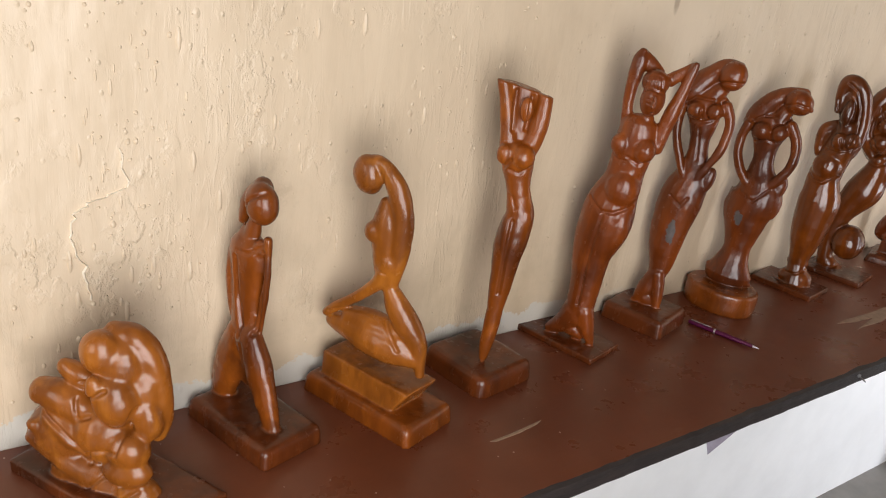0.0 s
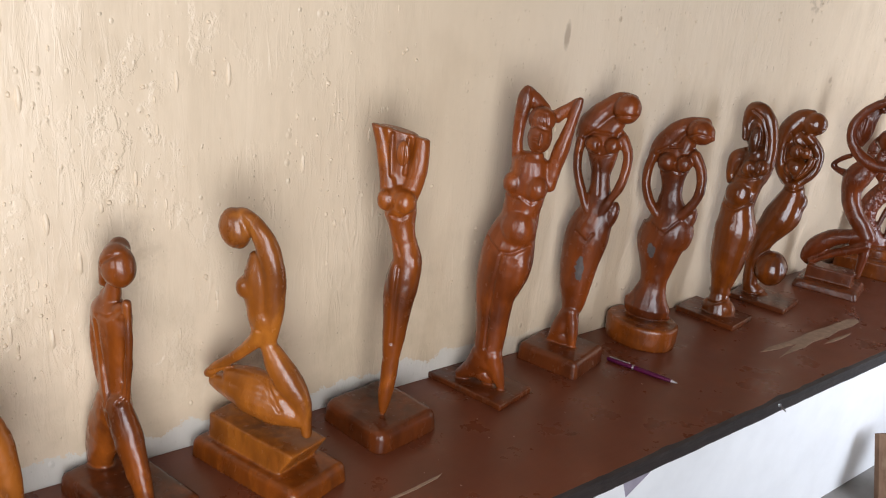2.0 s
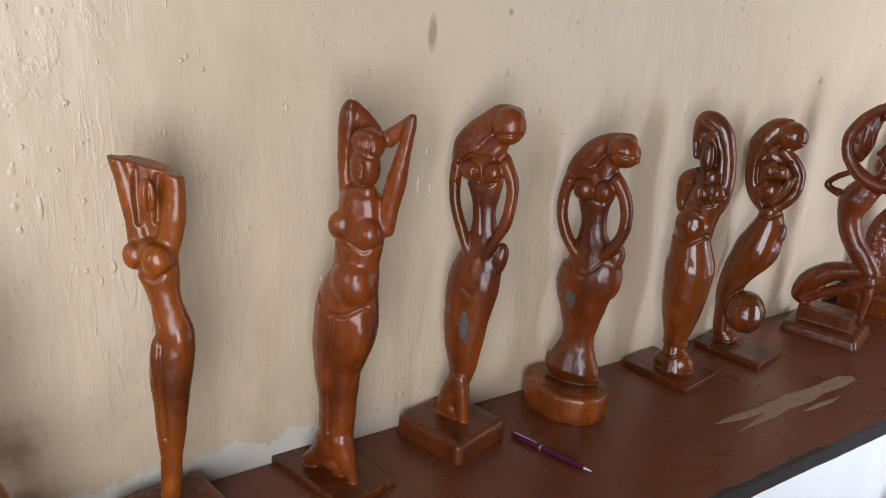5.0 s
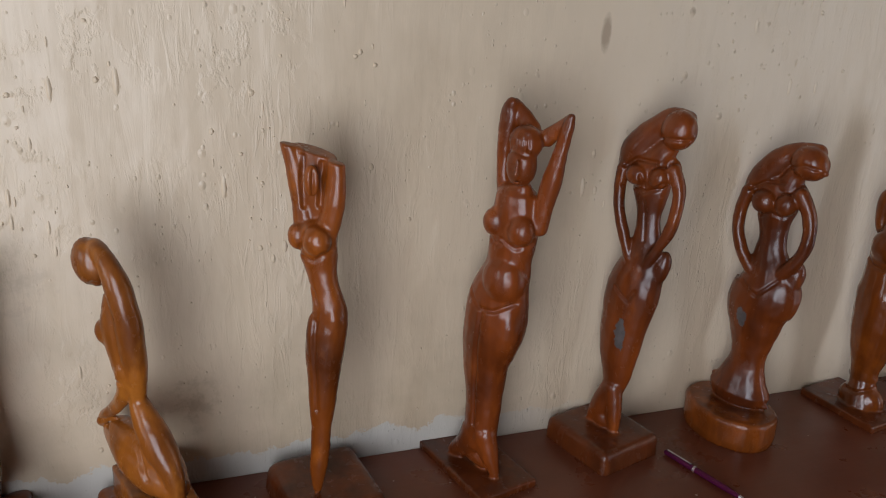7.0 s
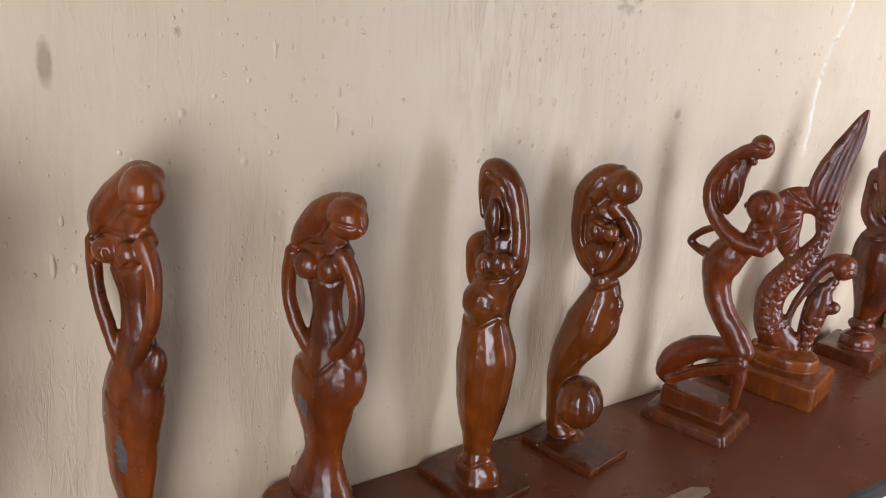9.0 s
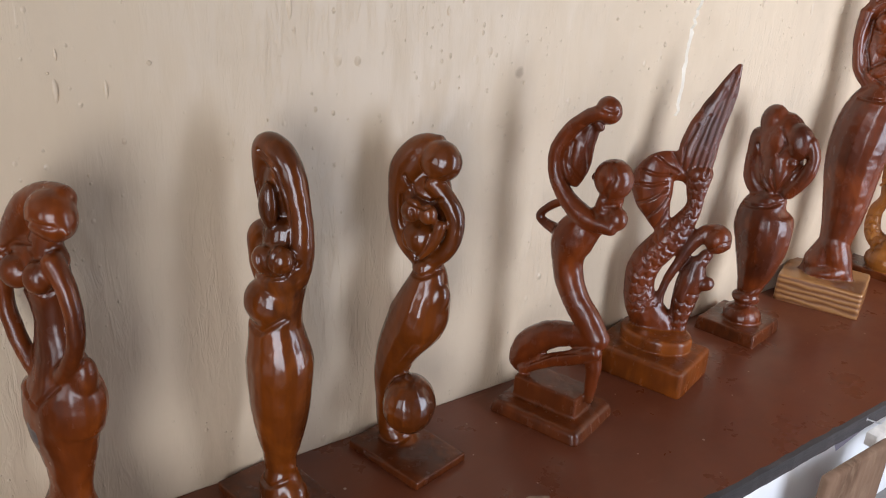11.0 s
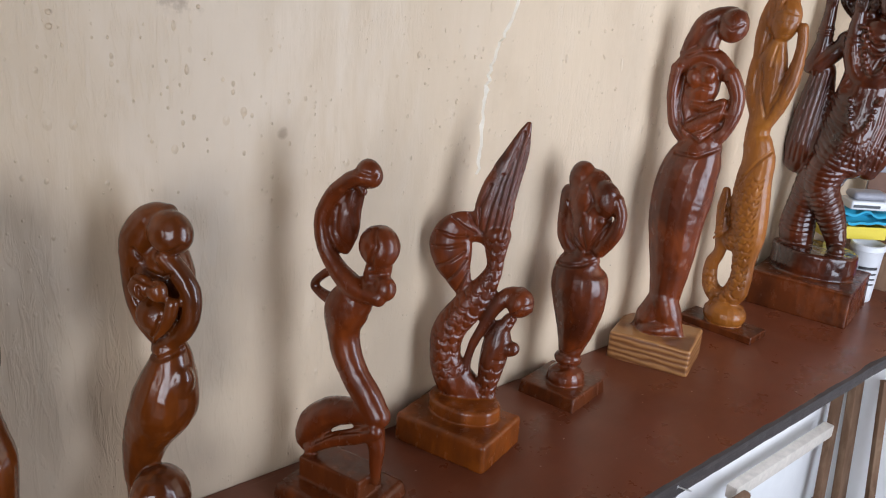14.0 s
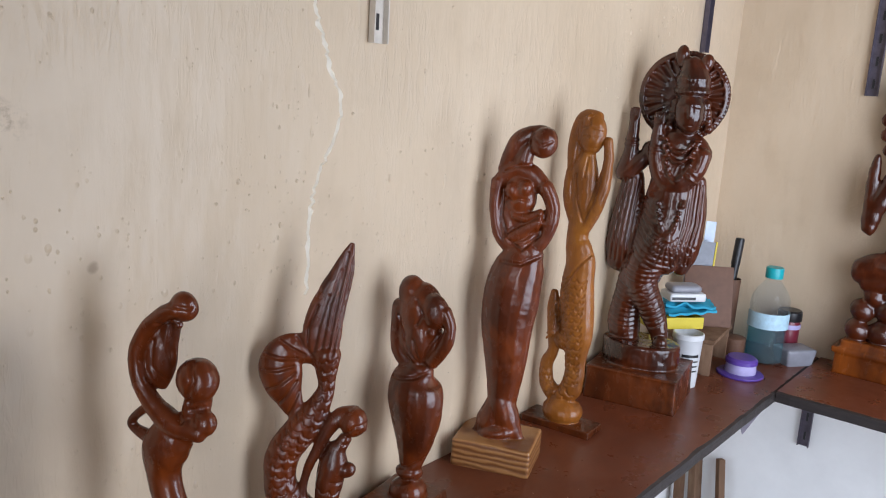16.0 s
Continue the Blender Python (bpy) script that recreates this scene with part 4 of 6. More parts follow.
def figure_i(bm):
    lump(bm, 2.3, -0.6, 41.2, 2.6, 2.1, 2.5, 15)
    limb(bm, 0.95, 0.3, [(1.7, 42.8, 1.3), (-0.4, 42.0, 1.9), (-2.3, 39.6, 2.1), (-3.0, 36.6, 1.6), (-3.0, 33.7, 1.4), (-2.2, 30.8, 1.4), (-1.0, 28.8, 1.2), (0.3, 27.5, 1.1)])
    lump(bm, -0.1, 1.6, 33.7, 3.6, 3.1, 7.2, 0)
    limb(bm, 0.95, -0.6, [(1.5, 38.4, 1.2), (3.0, 37.0, 1.2), (4.4, 34.8, 1.2), (4.5, 32.1, 1.1), (3.5, 29.9, 1.1), (1.6, 28.0, 1.0)])
    lump(bm, -0.3, -2.6, 35.3, 1.4, 1.2, 1.5, 0)
    lump(bm, 1.8, -2.6, 35.1, 1.2, 1.0, 1.3, 0)
    lump(bm, 0.4, -1.2, 31.5, 2.4, 1.9, 2.2, 0)
    limb(bm, 0.95, -2.2, [(3.3, 33.9, 0.8), (2.4, 31.4, 0.8), (0.8, 29.6, 0.7)])
    limb(bm, 0.95, 0, [(1.1, 27.4, 2.0), (1.3, 25.6, 2.6), (0.9, 22.9, 3.4), (0.1, 20.0, 3.9), (-1.7, 16.6, 3.2), (-2.9, 13.5, 2.6), (-3.6, 10.4, 2.1), (-3.7, 7.3, 1.7), (-3.5, 3.9, 1.7), (-2.9, 1.1, 1.6)])
    lump(bm, 2.3, -0.8, 23.0, 2.0, 1.7, 3.1, 25)
    lump(bm, 0.2, -1.8, 8.1, 3.5, 3.9, 4.1, 0)
    lump(bm, -1.3, -0.3, -0.3, 3.7, 1.4, 1.7, 12)
    limb(bm, 0.95, 0, [(-2.9, 2.6, 1.7), (-1.5, -0.2, 3.0)])
    lean(bm, 1.6, 1.8, 45)


GROOVES_I = [
    (0.45, 0.5, [(-1.5, 26.7), (1.0, 26.6), (3.3, 27.6)]),
    (0.35, 0.4, [(-1.8, 39.0), (-0.7, 36.7), (1.4, 36.0), (2.9, 36.9)]),
    (0.35, 0.4, [(-2.3, 36.4), (-2.2, 33.1), (-0.9, 30.3), (0.6, 28.9)]),
    (0.3, 0.35, [(0.1, 35.6), (0.5, 33.4)]),
    (0.3, 0.35, [(2.3, 32.9), (1.6, 30.8), (-0.1, 28.2)]),
    (0.3, 0.25, [(0.4, 39.1), (2.6, 39.2), (4.4, 40.3)]),
    (0.4, 0.35, [(-4.7, 0.9), (-1.4, 1.5), (1.5, 2.9)]),
]


def figure_j(bm):
    lump(bm, -1.3, 0.6, 39.2, 1.9, 1.5, 4.3, 8)
    lump(bm, 4.9, 0.3, 35.1, 1.6, 1.4, 2.8, 0)
    lump(bm, 1.3, 0.3, 29.9, 2.6, 2.3, 2.2, 0)
    limb(bm, 0.9, 0, [(6.3, 14.4, 1.5), (2.7, 13.9, 1.7), (-1.6, 12.4, 2.1), (-4.8, 9.6, 2.2), (-6.5, 6.4, 1.4), (-5.0, 5.0, 0.8)])
    limb(bm, 0.9, -0.8, [(-5.0, 5.7, 0.9), (-1.2, 8.5, 1.0), (3.1, 10.8, 1.2), (6.0, 12.7, 1.2)])
    limb(bm, 0.9, 0, [(5.1, 12.6, 1.6), (5.7, 9.8, 1.2), (5.7, 6.6, 0.9), (5.6, 4.3, 0.7)])
    limb(bm, 0.85, 0, [(5.6, 14.1, 1.9), (4.0, 16.5, 2.0), (2.0, 18.8, 2.0), (0.4, 21.6, 2.1), (-0.3, 24.7, 2.3), (0.0, 27.4, 3.0), (1.2, 29.6, 2.8)])
    limb(bm, 0.9, -1, [(5.9, 31.2, 1.1), (2.1, 31.7, 1.5), (-0.7, 33.5, 1.3), (-2.8, 36.2, 1.1), (-3.3, 39.5, 1.0), (-1.8, 42.7, 1.0), (0.7, 45.0, 1.0), (2.7, 46.0, 1.0)])
    lump(bm, 3.0, 0, 46.1, 1.7, 1.5, 1.9, -30)
    limb(bm, 0.9, 0.8, [(1.1, 44.5, 1.0), (0.0, 41.3, 1.3), (-0.1, 37.9, 1.0), (-1.1, 35.4, 0.8)])
    limb(bm, 0.9, 0, [(1.4, 44.3, 0.6), (2.2, 43.6, 0.6)])
    limb(bm, 0.9, 0.5, [(-1.5, 27.9, 1.2), (-4.7, 28.9, 0.7), (-5.5, 29.8, 0.6), (-3.9, 31.5, 0.6), (-2.3, 32.5, 0.6)])
    lump(bm, 4.9, 0, 37.4, 2.7, 2.3, 2.7, -20)
    lump(bm, 6.2, -0.4, 32.4, 1.5, 1.3, 1.6, 0)
    limb(bm, 0.9, 0, [(4.5, 35.1, 1.3), (3.7, 32.2, 1.3), (2.9, 30.1, 1.5)])
    lump(bm, 2.4, 0, 37.2, 0.7, 0.5, 0.6, -25)


GROOVES_J = [
    (0.4, 0.3, [(1.2, 43.6), (0.8, 40.7), (1.2, 37.5)]),
    (0.4, 0.3, [(-1.1, 41.4), (-1.2, 38.1), (0.5, 35.1), (3.8, 32.5)]),
    (0.45, 0.35, [(4.7, 40.3), (5.8, 38.1), (4.5, 34.8)]),
    (0.35, 0.2, [(2.2, 46.6), (4.2, 46.2), (5.3, 46.9)]),
    (0.4, 0.3, [(4.6, 33.9), (6.3, 34.3), (7.9, 34.4)]),
    (0.4, 0.25, [(-4.5, 6.9), (-0.2, 10.3), (5.4, 12.9)]),
    (0.35, 0.2, [(0.3, 43.9), (1.9, 43.7)]),
]


def figure_k(bm):
    limb(bm, 0.75, 0.2, [(1.9, 6.6, 2.9), (-0.8, 9.2, 3.1), (-2.4, 12.9, 2.5), (-2.1, 17.2, 2.6), (0.3, 20.9, 2.5), (2.4, 24.0, 2.1), (3.5, 26.1, 1.6), (4.0, 28.0, 1.3), (4.0, 30.2, 1.6), (3.9, 32.9, 2.2)])
    limb(bm, 0.4, 0.2, [(3.4, 32.4, 2.2), (3.1, 35.4, 2.9), (3.5, 38.6, 2.8), (4.7, 42.3, 2.3), (5.9, 45.6, 1.7), (6.6, 48.1, 1.0), (7.1, 49.6, 0.5)])
    limb(bm, 0.42, 0.3, [(0.0, 23.1, 1.2), (-1.3, 25.7, 2.0), (-2.4, 28.6, 3.0), (-2.8, 31.5, 3.2), (-1.8, 33.9, 2.2), (0.0, 35.3, 1.0)])
    limb(bm, 0.45, 0.3, [(-2.2, 33.0, 1.9), (0.7, 33.4, 2.0), (3.3, 32.8, 1.7)])
    lump(bm, 8.3, -1.0, 23.0, 2.1, 1.8, 2.3, 10)
    limb(bm, 1, -1.6, [(9.6, 23.0, 0.3), (10.0, 22.1, 0.3)])
    limb(bm, 0.9, -0.4, [(8.5, 24.3, 1.1), (6.3, 23.7, 1.3), (4.5, 21.5, 1.1), (2.9, 18.1, 0.8), (1.5, 14.7, 0.7), (1.0, 11.3, 0.7), (2.2, 8.5, 0.7), (4.6, 6.3, 0.8)])
    limb(bm, 0.9, -0.6, [(7.1, 20.3, 1.0), (6.1, 18.6, 1.2)])
    limb(bm, 0.8, -0.6, [(5.8, 18.9, 1.3), (5.5, 16.5, 2.1), (5.0, 13.4, 2.1), (4.5, 9.8, 1.7), (4.5, 6.8, 1.2)])
    lump(bm, 7.5, -1.4, 15.6, 1.5, 1.0, 1.2, -20)
    lump(bm, 1.9, 0, 6.7, 3.8, 1.4, 1.7, 14)
    lean(bm, 3.4, 5.0, 45)


GROOVES_K = [
    (0.32, 0.4, [(-4.8, 32.9), (-2.6, 32.4), (-0.5, 32.4)]),
    (0.32, 0.4, [(-5.4, 30.6), (-3.0, 30.7), (-0.8, 31.3)]),
    (0.32, 0.4, [(-4.7, 27.5), (-2.6, 28.6), (-0.6, 30.2)]),
    (0.32, 0.4, [(-3.3, 24.9), (-1.7, 26.7), (-0.3, 28.9)]),
    (0.32, 0.4, [(-2.1, 22.3), (-1.0, 24.5), (0.1, 27.2)]),
    (0.32, 0.4, [(-2.9, 35.1), (-1.0, 33.8), (0.7, 33.0)]),
    (0.32, 0.4, [(-0.4, 35.8), (0.7, 34.1), (1.8, 33.0)]),
    (0.3, 0.35, [(6.6, 48.3), (5.4, 42.0), (4.2, 34.3)]),
    (0.3, 0.35, [(7.4, 47.5), (6.2, 40.4), (4.7, 33.0)]),
    (0.3, 0.35, [(5.8, 45.8), (4.2, 40.7), (3.2, 34.2)]),
    (0.3, 0.35, [(4.0, 42.1), (2.7, 37.5), (2.1, 33.6)]),
    (0.3, 0.35, [(2.4, 40.5), (1.1, 37.0), (1.2, 33.9)]),
    (0.28, 0.25, [(7.0, 21.3), (8.5, 23.0), (10.3, 23.2)]),
    (0.3, 0.25, [(9.5, 20.3), (8.3, 19.4), (6.8, 19.6)]),
    (0.35, 0.35, [(3.2, 16.7), (2.6, 12.9), (3.4, 8.6)]),
    (0.3, 0.3, [(5.1, 13.8), (7.3, 13.6), (9.2, 14.6)]),
]


def figure_l(bm):
    lump(bm, 0.8, 0.6, 35.2, 4.2, 3.2, 5.5, 0)
    lump(bm, -0.9, 0.2, 38.7, 2.4, 2.2, 2.9, 0)
    lump(bm, 3.8, -0.3, 36.3, 2.5, 2.2, 3.1, -15)
    limb(bm, 0.9, 0, [(-2.4, 36.0, 1.9), (-3.0, 31.5, 1.5), (-2.2, 27.8, 1.6), (0.7, 25.8, 1.3), (2.8, 25.9, 1.3)])
    limb(bm, 0.9, -0.3, [(5.7, 36.5, 1.3), (6.8, 34.0, 1.1), (6.1, 30.8, 1.3), (3.9, 27.3, 1.1)])
    lump(bm, 1.1, 0.2, 31.5, 4.2, 2.3, 5.4, 0)
    lump(bm, 1.3, -1.2, 31.1, 2.4, 1.4, 4.1, 0)
    limb(bm, 0.9, -1, [(3.9, 32.9, 0.9), (2.2, 31.2, 0.9), (2.2, 27.7, 0.8)])
    limb(bm, 0.85, 0, [(1.6, 25.6, 2.5), (0.9, 23.8, 4.3), (0.9, 21.1, 5.0), (1.2, 17.5, 4.6), (1.2, 13.3, 3.6), (0.9, 10.0, 2.6), (0.6, 7.9, 2.0)])
    lump(bm, 0.5, 0, 6.7, 2.6, 2.1, 1.4, 0)
    lump(bm, 0.5, 0, 3.2, 3.4, 3.4, 2.5, 0)


GROOVES_L = [
    (0.4, 0.35, [(-2.2, 34.8), (-0.6, 30.3), (2.1, 27.0)]),
    (0.4, 0.35, [(6.0, 34.1), (4.2, 31.1), (2.5, 27.1)]),
    (0.45, 0.4, [(-2.7, 24.2), (2.0, 24.9), (6.0, 26.9)]),
    (0.4, 0.3, [(1.3, 38.2), (2.7, 35.9), (1.7, 34.0)]),
    (0.35, 0.3, [(1.3, 31.3), (2.2, 27.4)]),
    (0.5, 0.3, [(-2.1, 7.4), (1.1, 8.2), (4.1, 10.2)]),
    (0.5, 0.3, [(-2.8, 4.5), (1.0, 5.5), (4.3, 7.7)]),
]


def figure_m(bm):
    lump(bm, -0.2, 0.5, 50.1, 3.3, 1.7, 6.2, 0)
    lump(bm, 1.4, 0.4, 45.1, 4.2, 2.5, 2.9, 0)
    lump(bm, 4.4, -0.4, 63.4, 2.6, 2.2, 2.9, 10)
    limb(bm, 0.9, 0.2, [(5.6, 65.0, 1.0), (3.2, 65.4, 1.2), (-0.1, 63.5, 1.8), (-2.0, 60.3, 1.4), (-3.3, 57.9, 0.8)])
    limb(bm, 0.9, 0, [(1.4, 62.4, 1.4), (0.8, 59.9, 1.8)])
    limb(bm, 0.7, 0, [(-3.0, 55.9, 1.6), (-0.9, 57.9, 1.8), (2.2, 57.5, 2.0), (5.0, 55.2, 1.6)])
    limb(bm, 0.9, -0.4, [(-3.7, 55.6, 1.3), (-4.0, 50.7, 1.0), (-2.9, 45.6, 1.0), (-0.4, 42.8, 1.0), (2.3, 41.8, 1.0)])
    limb(bm, 0.9, -0.4, [(5.3, 55.4, 1.5), (7.0, 52.1, 1.4), (6.8, 48.1, 1.4), (5.0, 44.2, 1.3), (2.2, 42.0, 1.0)])
    lump(bm, 0.8, 0.2, 53.3, 3.1, 2.2, 4.7, 0)
    lump(bm, -0.6, -1.4, 54.3, 1.4, 1.1, 1.5, 0)
    lump(bm, 1.8, -1.4, 54.9, 1.4, 1.1, 1.5, 0)
    limb(bm, 0.8, 0.2, [(-1.4, 50.4, 1.7), (-0.5, 45.3, 1.9), (1.8, 42.7, 1.7)])
    limb(bm, 0.9, -1, [(-0.6, 45.0, 1.2), (2.2, 47.0, 1.4), (5.0, 49.0, 1.3)])
    limb(bm, 0.9, -1, [(-0.0, 49.7, 0.8), (2.6, 49.3, 1.0), (5.1, 50.4, 1.0)])
    limb(bm, 0.8, 0, [(3.1, 44.9, 1.4), (5.1, 47.2, 1.2), (5.8, 50.4, 1.0)])
    limb(bm, 0.75, 0, [(2.7, 42.5, 3.5), (2.0, 40.4, 4.6), (1.0, 37.0, 5.3), (0.4, 32.5, 5.5), (0.1, 28.0, 5.1), (0.3, 22.4, 4.4), (0.4, 17.1, 3.6), (0.3, 13.0, 3.0), (0.2, 10.5, 2.9)])
    limb(bm, 0.8, 0, [(0.1, 12.3, 2.7), (-2.1, 6.9, 2.9), (-4.5, 4.7, 1.1)])
    limb(bm, 0.8, -0.4, [(0.2, 12.5, 2.7), (1.9, 8.1, 2.7), (4.4, 5.1, 1.1)])
    lump(bm, -0.1, 0, 6.2, 4.5, 3.6, 2.0, -15)


GROOVES_M = [
    (0.45, 0.4, [(-2.5, 54.3), (-2.4, 49.4), (-0.8, 44.9), (2.2, 43.4)]),
    (0.45, 0.4, [(5.0, 54.0), (5.9, 50.6), (5.2, 46.4), (2.2, 43.4)]),
    (0.5, 0.4, [(-1.5, 40.9), (2.5, 40.9), (6.5, 42.8)]),
    (0.4, 0.3, [(-0.8, 46.5), (1.8, 48.1), (4.6, 49.8)]),
    (0.4, 0.3, [(-0.1, 44.3), (2.7, 45.6), (4.4, 47.3)]),
    (0.4, 0.25, [(2.8, 64.2), (4.6, 63.0), (6.2, 63.8)]),
    (0.4, 0.25, [(-2.4, 57.6), (0.2, 58.9), (2.6, 59.1)]),
    (0.4, 0.25, [(-1.7, 52.6), (-0.4, 52.2), (0.8, 52.9), (2.4, 52.7)]),
]


def figure_n(bm):
    lump(bm, 0.2, 0.3, 52.7, 2.9, 1.7, 6.8, 0)
    lump(bm, -0.9, 0.3, 19.9, 2.7, 2.2, 2.7, 0)
    lump(bm, 1.3, -0.4, 64.4, 2.8, 2.4, 4.2, 5)
    limb(bm, 0.9, 0.2, [(1.9, 67.7, 1.5), (-0.9, 67.4, 1.8), (-2.3, 63.6, 1.8), (-2.7, 59.1, 1.5), (-3.0, 55.1, 0.9)])
    limb(bm, 0.9, -0.3, [(4.7, 63.4, 1.0), (5.2, 59.5, 1.1), (4.6, 53.9, 1.5), (3.0, 48.6, 1.6), (1.1, 44.6, 1.5)])
    limb(bm, 0.9, -0.3, [(-2.7, 56.3, 1.3), (-2.8, 51.1, 1.4), (-1.2, 46.8, 1.5), (0.9, 44.2, 1.5)])
    limb(bm, 0.7, 0, [(0.5, 60.6, 1.6), (0.1, 57.2, 2.8), (0.4, 53.3, 2.8), (0.3, 48.2, 2.6), (-0.2, 42.8, 2.4), (0.1, 39.9, 2.7)])
    limb(bm, 0.7, 0, [(0.2, 40.6, 2.9), (1.1, 37.2, 3.3), (0.9, 32.3, 3.7), (1.2, 26.8, 4.0), (1.9, 21.4, 3.5), (2.0, 16.3, 2.5), (2.2, 11.9, 2.3)])
    limb(bm, 0.8, -0.6, [(3.3, 38.9, 0.9), (-0.7, 32.6, 1.2), (-0.9, 31.4, 0.6)])
    limb(bm, 0.8, 0, [(2.2, 13.8, 2.2), (1.5, 8.8, 2.5), (-1.4, 6.8, 2.2), (-4.2, 8.8, 1.8), (-4.7, 13.4, 1.5), (-3.4, 16.7, 1.3), (-3.7, 21.8, 1.6), (-4.2, 26.1, 1.5), (-4.3, 29.8, 0.9)])
    limb(bm, 0.9, 0, [(-3.1, 18.1, 1.0), (-0.7, 20.0, 1.5)])
    lump(bm, 0.1, 0, 3.5, 4.6, 4.2, 3.2, 0)


GROOVES_N = [
    (0.4, 0.3, [(-1.5, 31.5), (1.8, 37.1), (4.0, 39.9)]),
    (0.3, 0.2, [(-0.7, 65.5), (1.3, 66.1), (3.7, 65.5)]),
    (0.3, 0.2, [(-1.8, 66.9), (-1.6, 62.6), (-2.0, 58.1)]),
    (0.3, 0.2, [(-0.6, 67.4), (-0.6, 64.8)]),
    (0.3, 0.2, [(1.0, 67.8), (1.5, 66.3)]),
    (0.4, 0.3, [(-1.0, 56.0), (-0.3, 50.4), (1.4, 45.9)]),
    (0.4, 0.3, [(4.2, 55.6), (3.2, 50.4), (1.4, 45.9)]),
    (0.25, 0.15, [(0.3, 64.1), (1.5, 64.0)]),
    (0.25, 0.15, [(2.6, 64.1), (3.7, 64.4)]),
    (0.25, 0.15, [(1.9, 61.6), (3.2, 61.8)]),
    (0.4, 0.25, [(1.1, 59.6), (0.9, 55.7)]),
]


def figure_o(bm):
    lump(bm, 4.9, -1.8, 69.6, 3.5, 3.2, 5.0, -5)
    limb(bm, 0.9, -0.3, [(4.8, 74.6, 4.0), (4.5, 77.6, 3.7), (3.8, 80.4, 2.2)])
    lump(bm, 1.6, 0, 82.0, 1.6, 1.2, 2.6, 0)
    lump(bm, 7.2, 0, 80.8, 1.5, 1.2, 1.9, 0)
    limb(bm, 1, -4.6, [(5.4, 71.0, 0.4), (5.6, 68.6, 0.6)])
    limb(bm, 0.9, 0, [(4.6, 66.8, 2.3), (3.9, 63.5, 2.9)])
    limb(bm, 0.7, 0, [(-3.5, 59.8, 2.4), (1.5, 61.9, 3.4), (6.0, 62.0, 3.1), (8.7, 60.1, 2.3)])
    limb(bm, 0.9, -2, [(8.8, 60.2, 2.3), (7.5, 56.2, 2.3), (3.8, 52.8, 2.4), (0.6, 53.7, 2.1), (-1.2, 57.9, 2.0), (-1.7, 61.8, 1.6), (-1.6, 66.1, 1.3)])
    limb(bm, 0.9, 0, [(-4.1, 58.9, 1.9), (-7.7, 55.1, 2.2), (-9.0, 54.3, 2.2), (-8.0, 59.1, 1.8), (-7.9, 63.2, 1.5), (-7.8, 66.9, 1.2)])
    limb(bm, 0.7, 0, [(2.8, 62.1, 5.0), (2.6, 54.9, 5.1), (2.3, 48.1, 5.9), (1.4, 39.9, 6.8), (0.5, 35.6, 6.6)])
    limb(bm, 0.85, -1.2, [(2.0, 39.4, 5.1), (-1.3, 32.7, 4.6), (-1.6, 27.8, 3.9), (1.2, 22.6, 3.3), (3.3, 18.0, 2.5), (4.0, 15.0, 1.9)], rib=(0.022, 17))
    limb(bm, 0.85, 0.6, [(0.7, 39.0, 5.2), (-2.5, 30.8, 5.0), (-4.9, 23.2, 3.9), (-5.4, 17.3, 4.1), (-4.4, 12.8, 3.4)], rib=(0.025, 18))
    limb(bm, 0.8, 1, [(-6.9, 53.8, 2.5), (-7.1, 45.5, 3.9), (-7.6, 37.0, 4.5), (-8.5, 32.3, 3.1)])
    limb(bm, 0.8, 1.2, [(8.2, 54.0, 1.8), (8.1, 46.0, 2.9), (7.2, 37.8, 3.2), (6.2, 32.8, 2.2)])
    limb(bm, 1, -2.6, [(-1.8, 49.9, 0.9), (2.2, 49.7, 0.9), (5.2, 52.1, 0.9)])
    limb(bm, 1, -2.8, [(-0.8, 47.4, 0.9), (2.9, 46.5, 0.9), (6.2, 48.9, 0.9)])
    limb(bm, 1, -3, [(1.3, 45.0, 0.8), (3.3, 43.5, 0.9), (5.4, 45.5, 0.8)])
    limb(bm, 1, -2.8, [(3.0, 43.2, 1.3), (3.6, 39.9, 1.2), (3.3, 37.8, 0.5)])
    limb(bm, 1, -2.6, [(-1.0, 43.3, 0.8), (1.2, 40.9, 0.8), (2.5, 37.7, 0.8)])
    limb(bm, 1, -2.6, [(6.0, 44.9, 0.8), (5.8, 40.9, 0.8), (4.9, 37.4, 0.8)])
    limb(bm, 1, -2.4, [(2.5, 63.5, 0.6), (5.0, 61.1, 0.6), (7.6, 63.3, 0.6)])
    limb(bm, 1, -2.5, [(0.6, 61.1, 0.8), (4.5, 57.9, 0.8), (8.2, 58.9, 0.8)])
    lump(bm, -4.3, -1.5, 12.8, 3.7, 2.9, 1.3, 0)
    lump(bm, 4.6, -3, 15.0, 1.9, 1.5, 1.5, 0)


AUREOLE = (2.4, 73.0, 10.4)


def plinth_of(*slabs):
    def make(bm):
        for s in slabs:
            slab(bm, *s[:6], s[6], *s[7:])
    return make


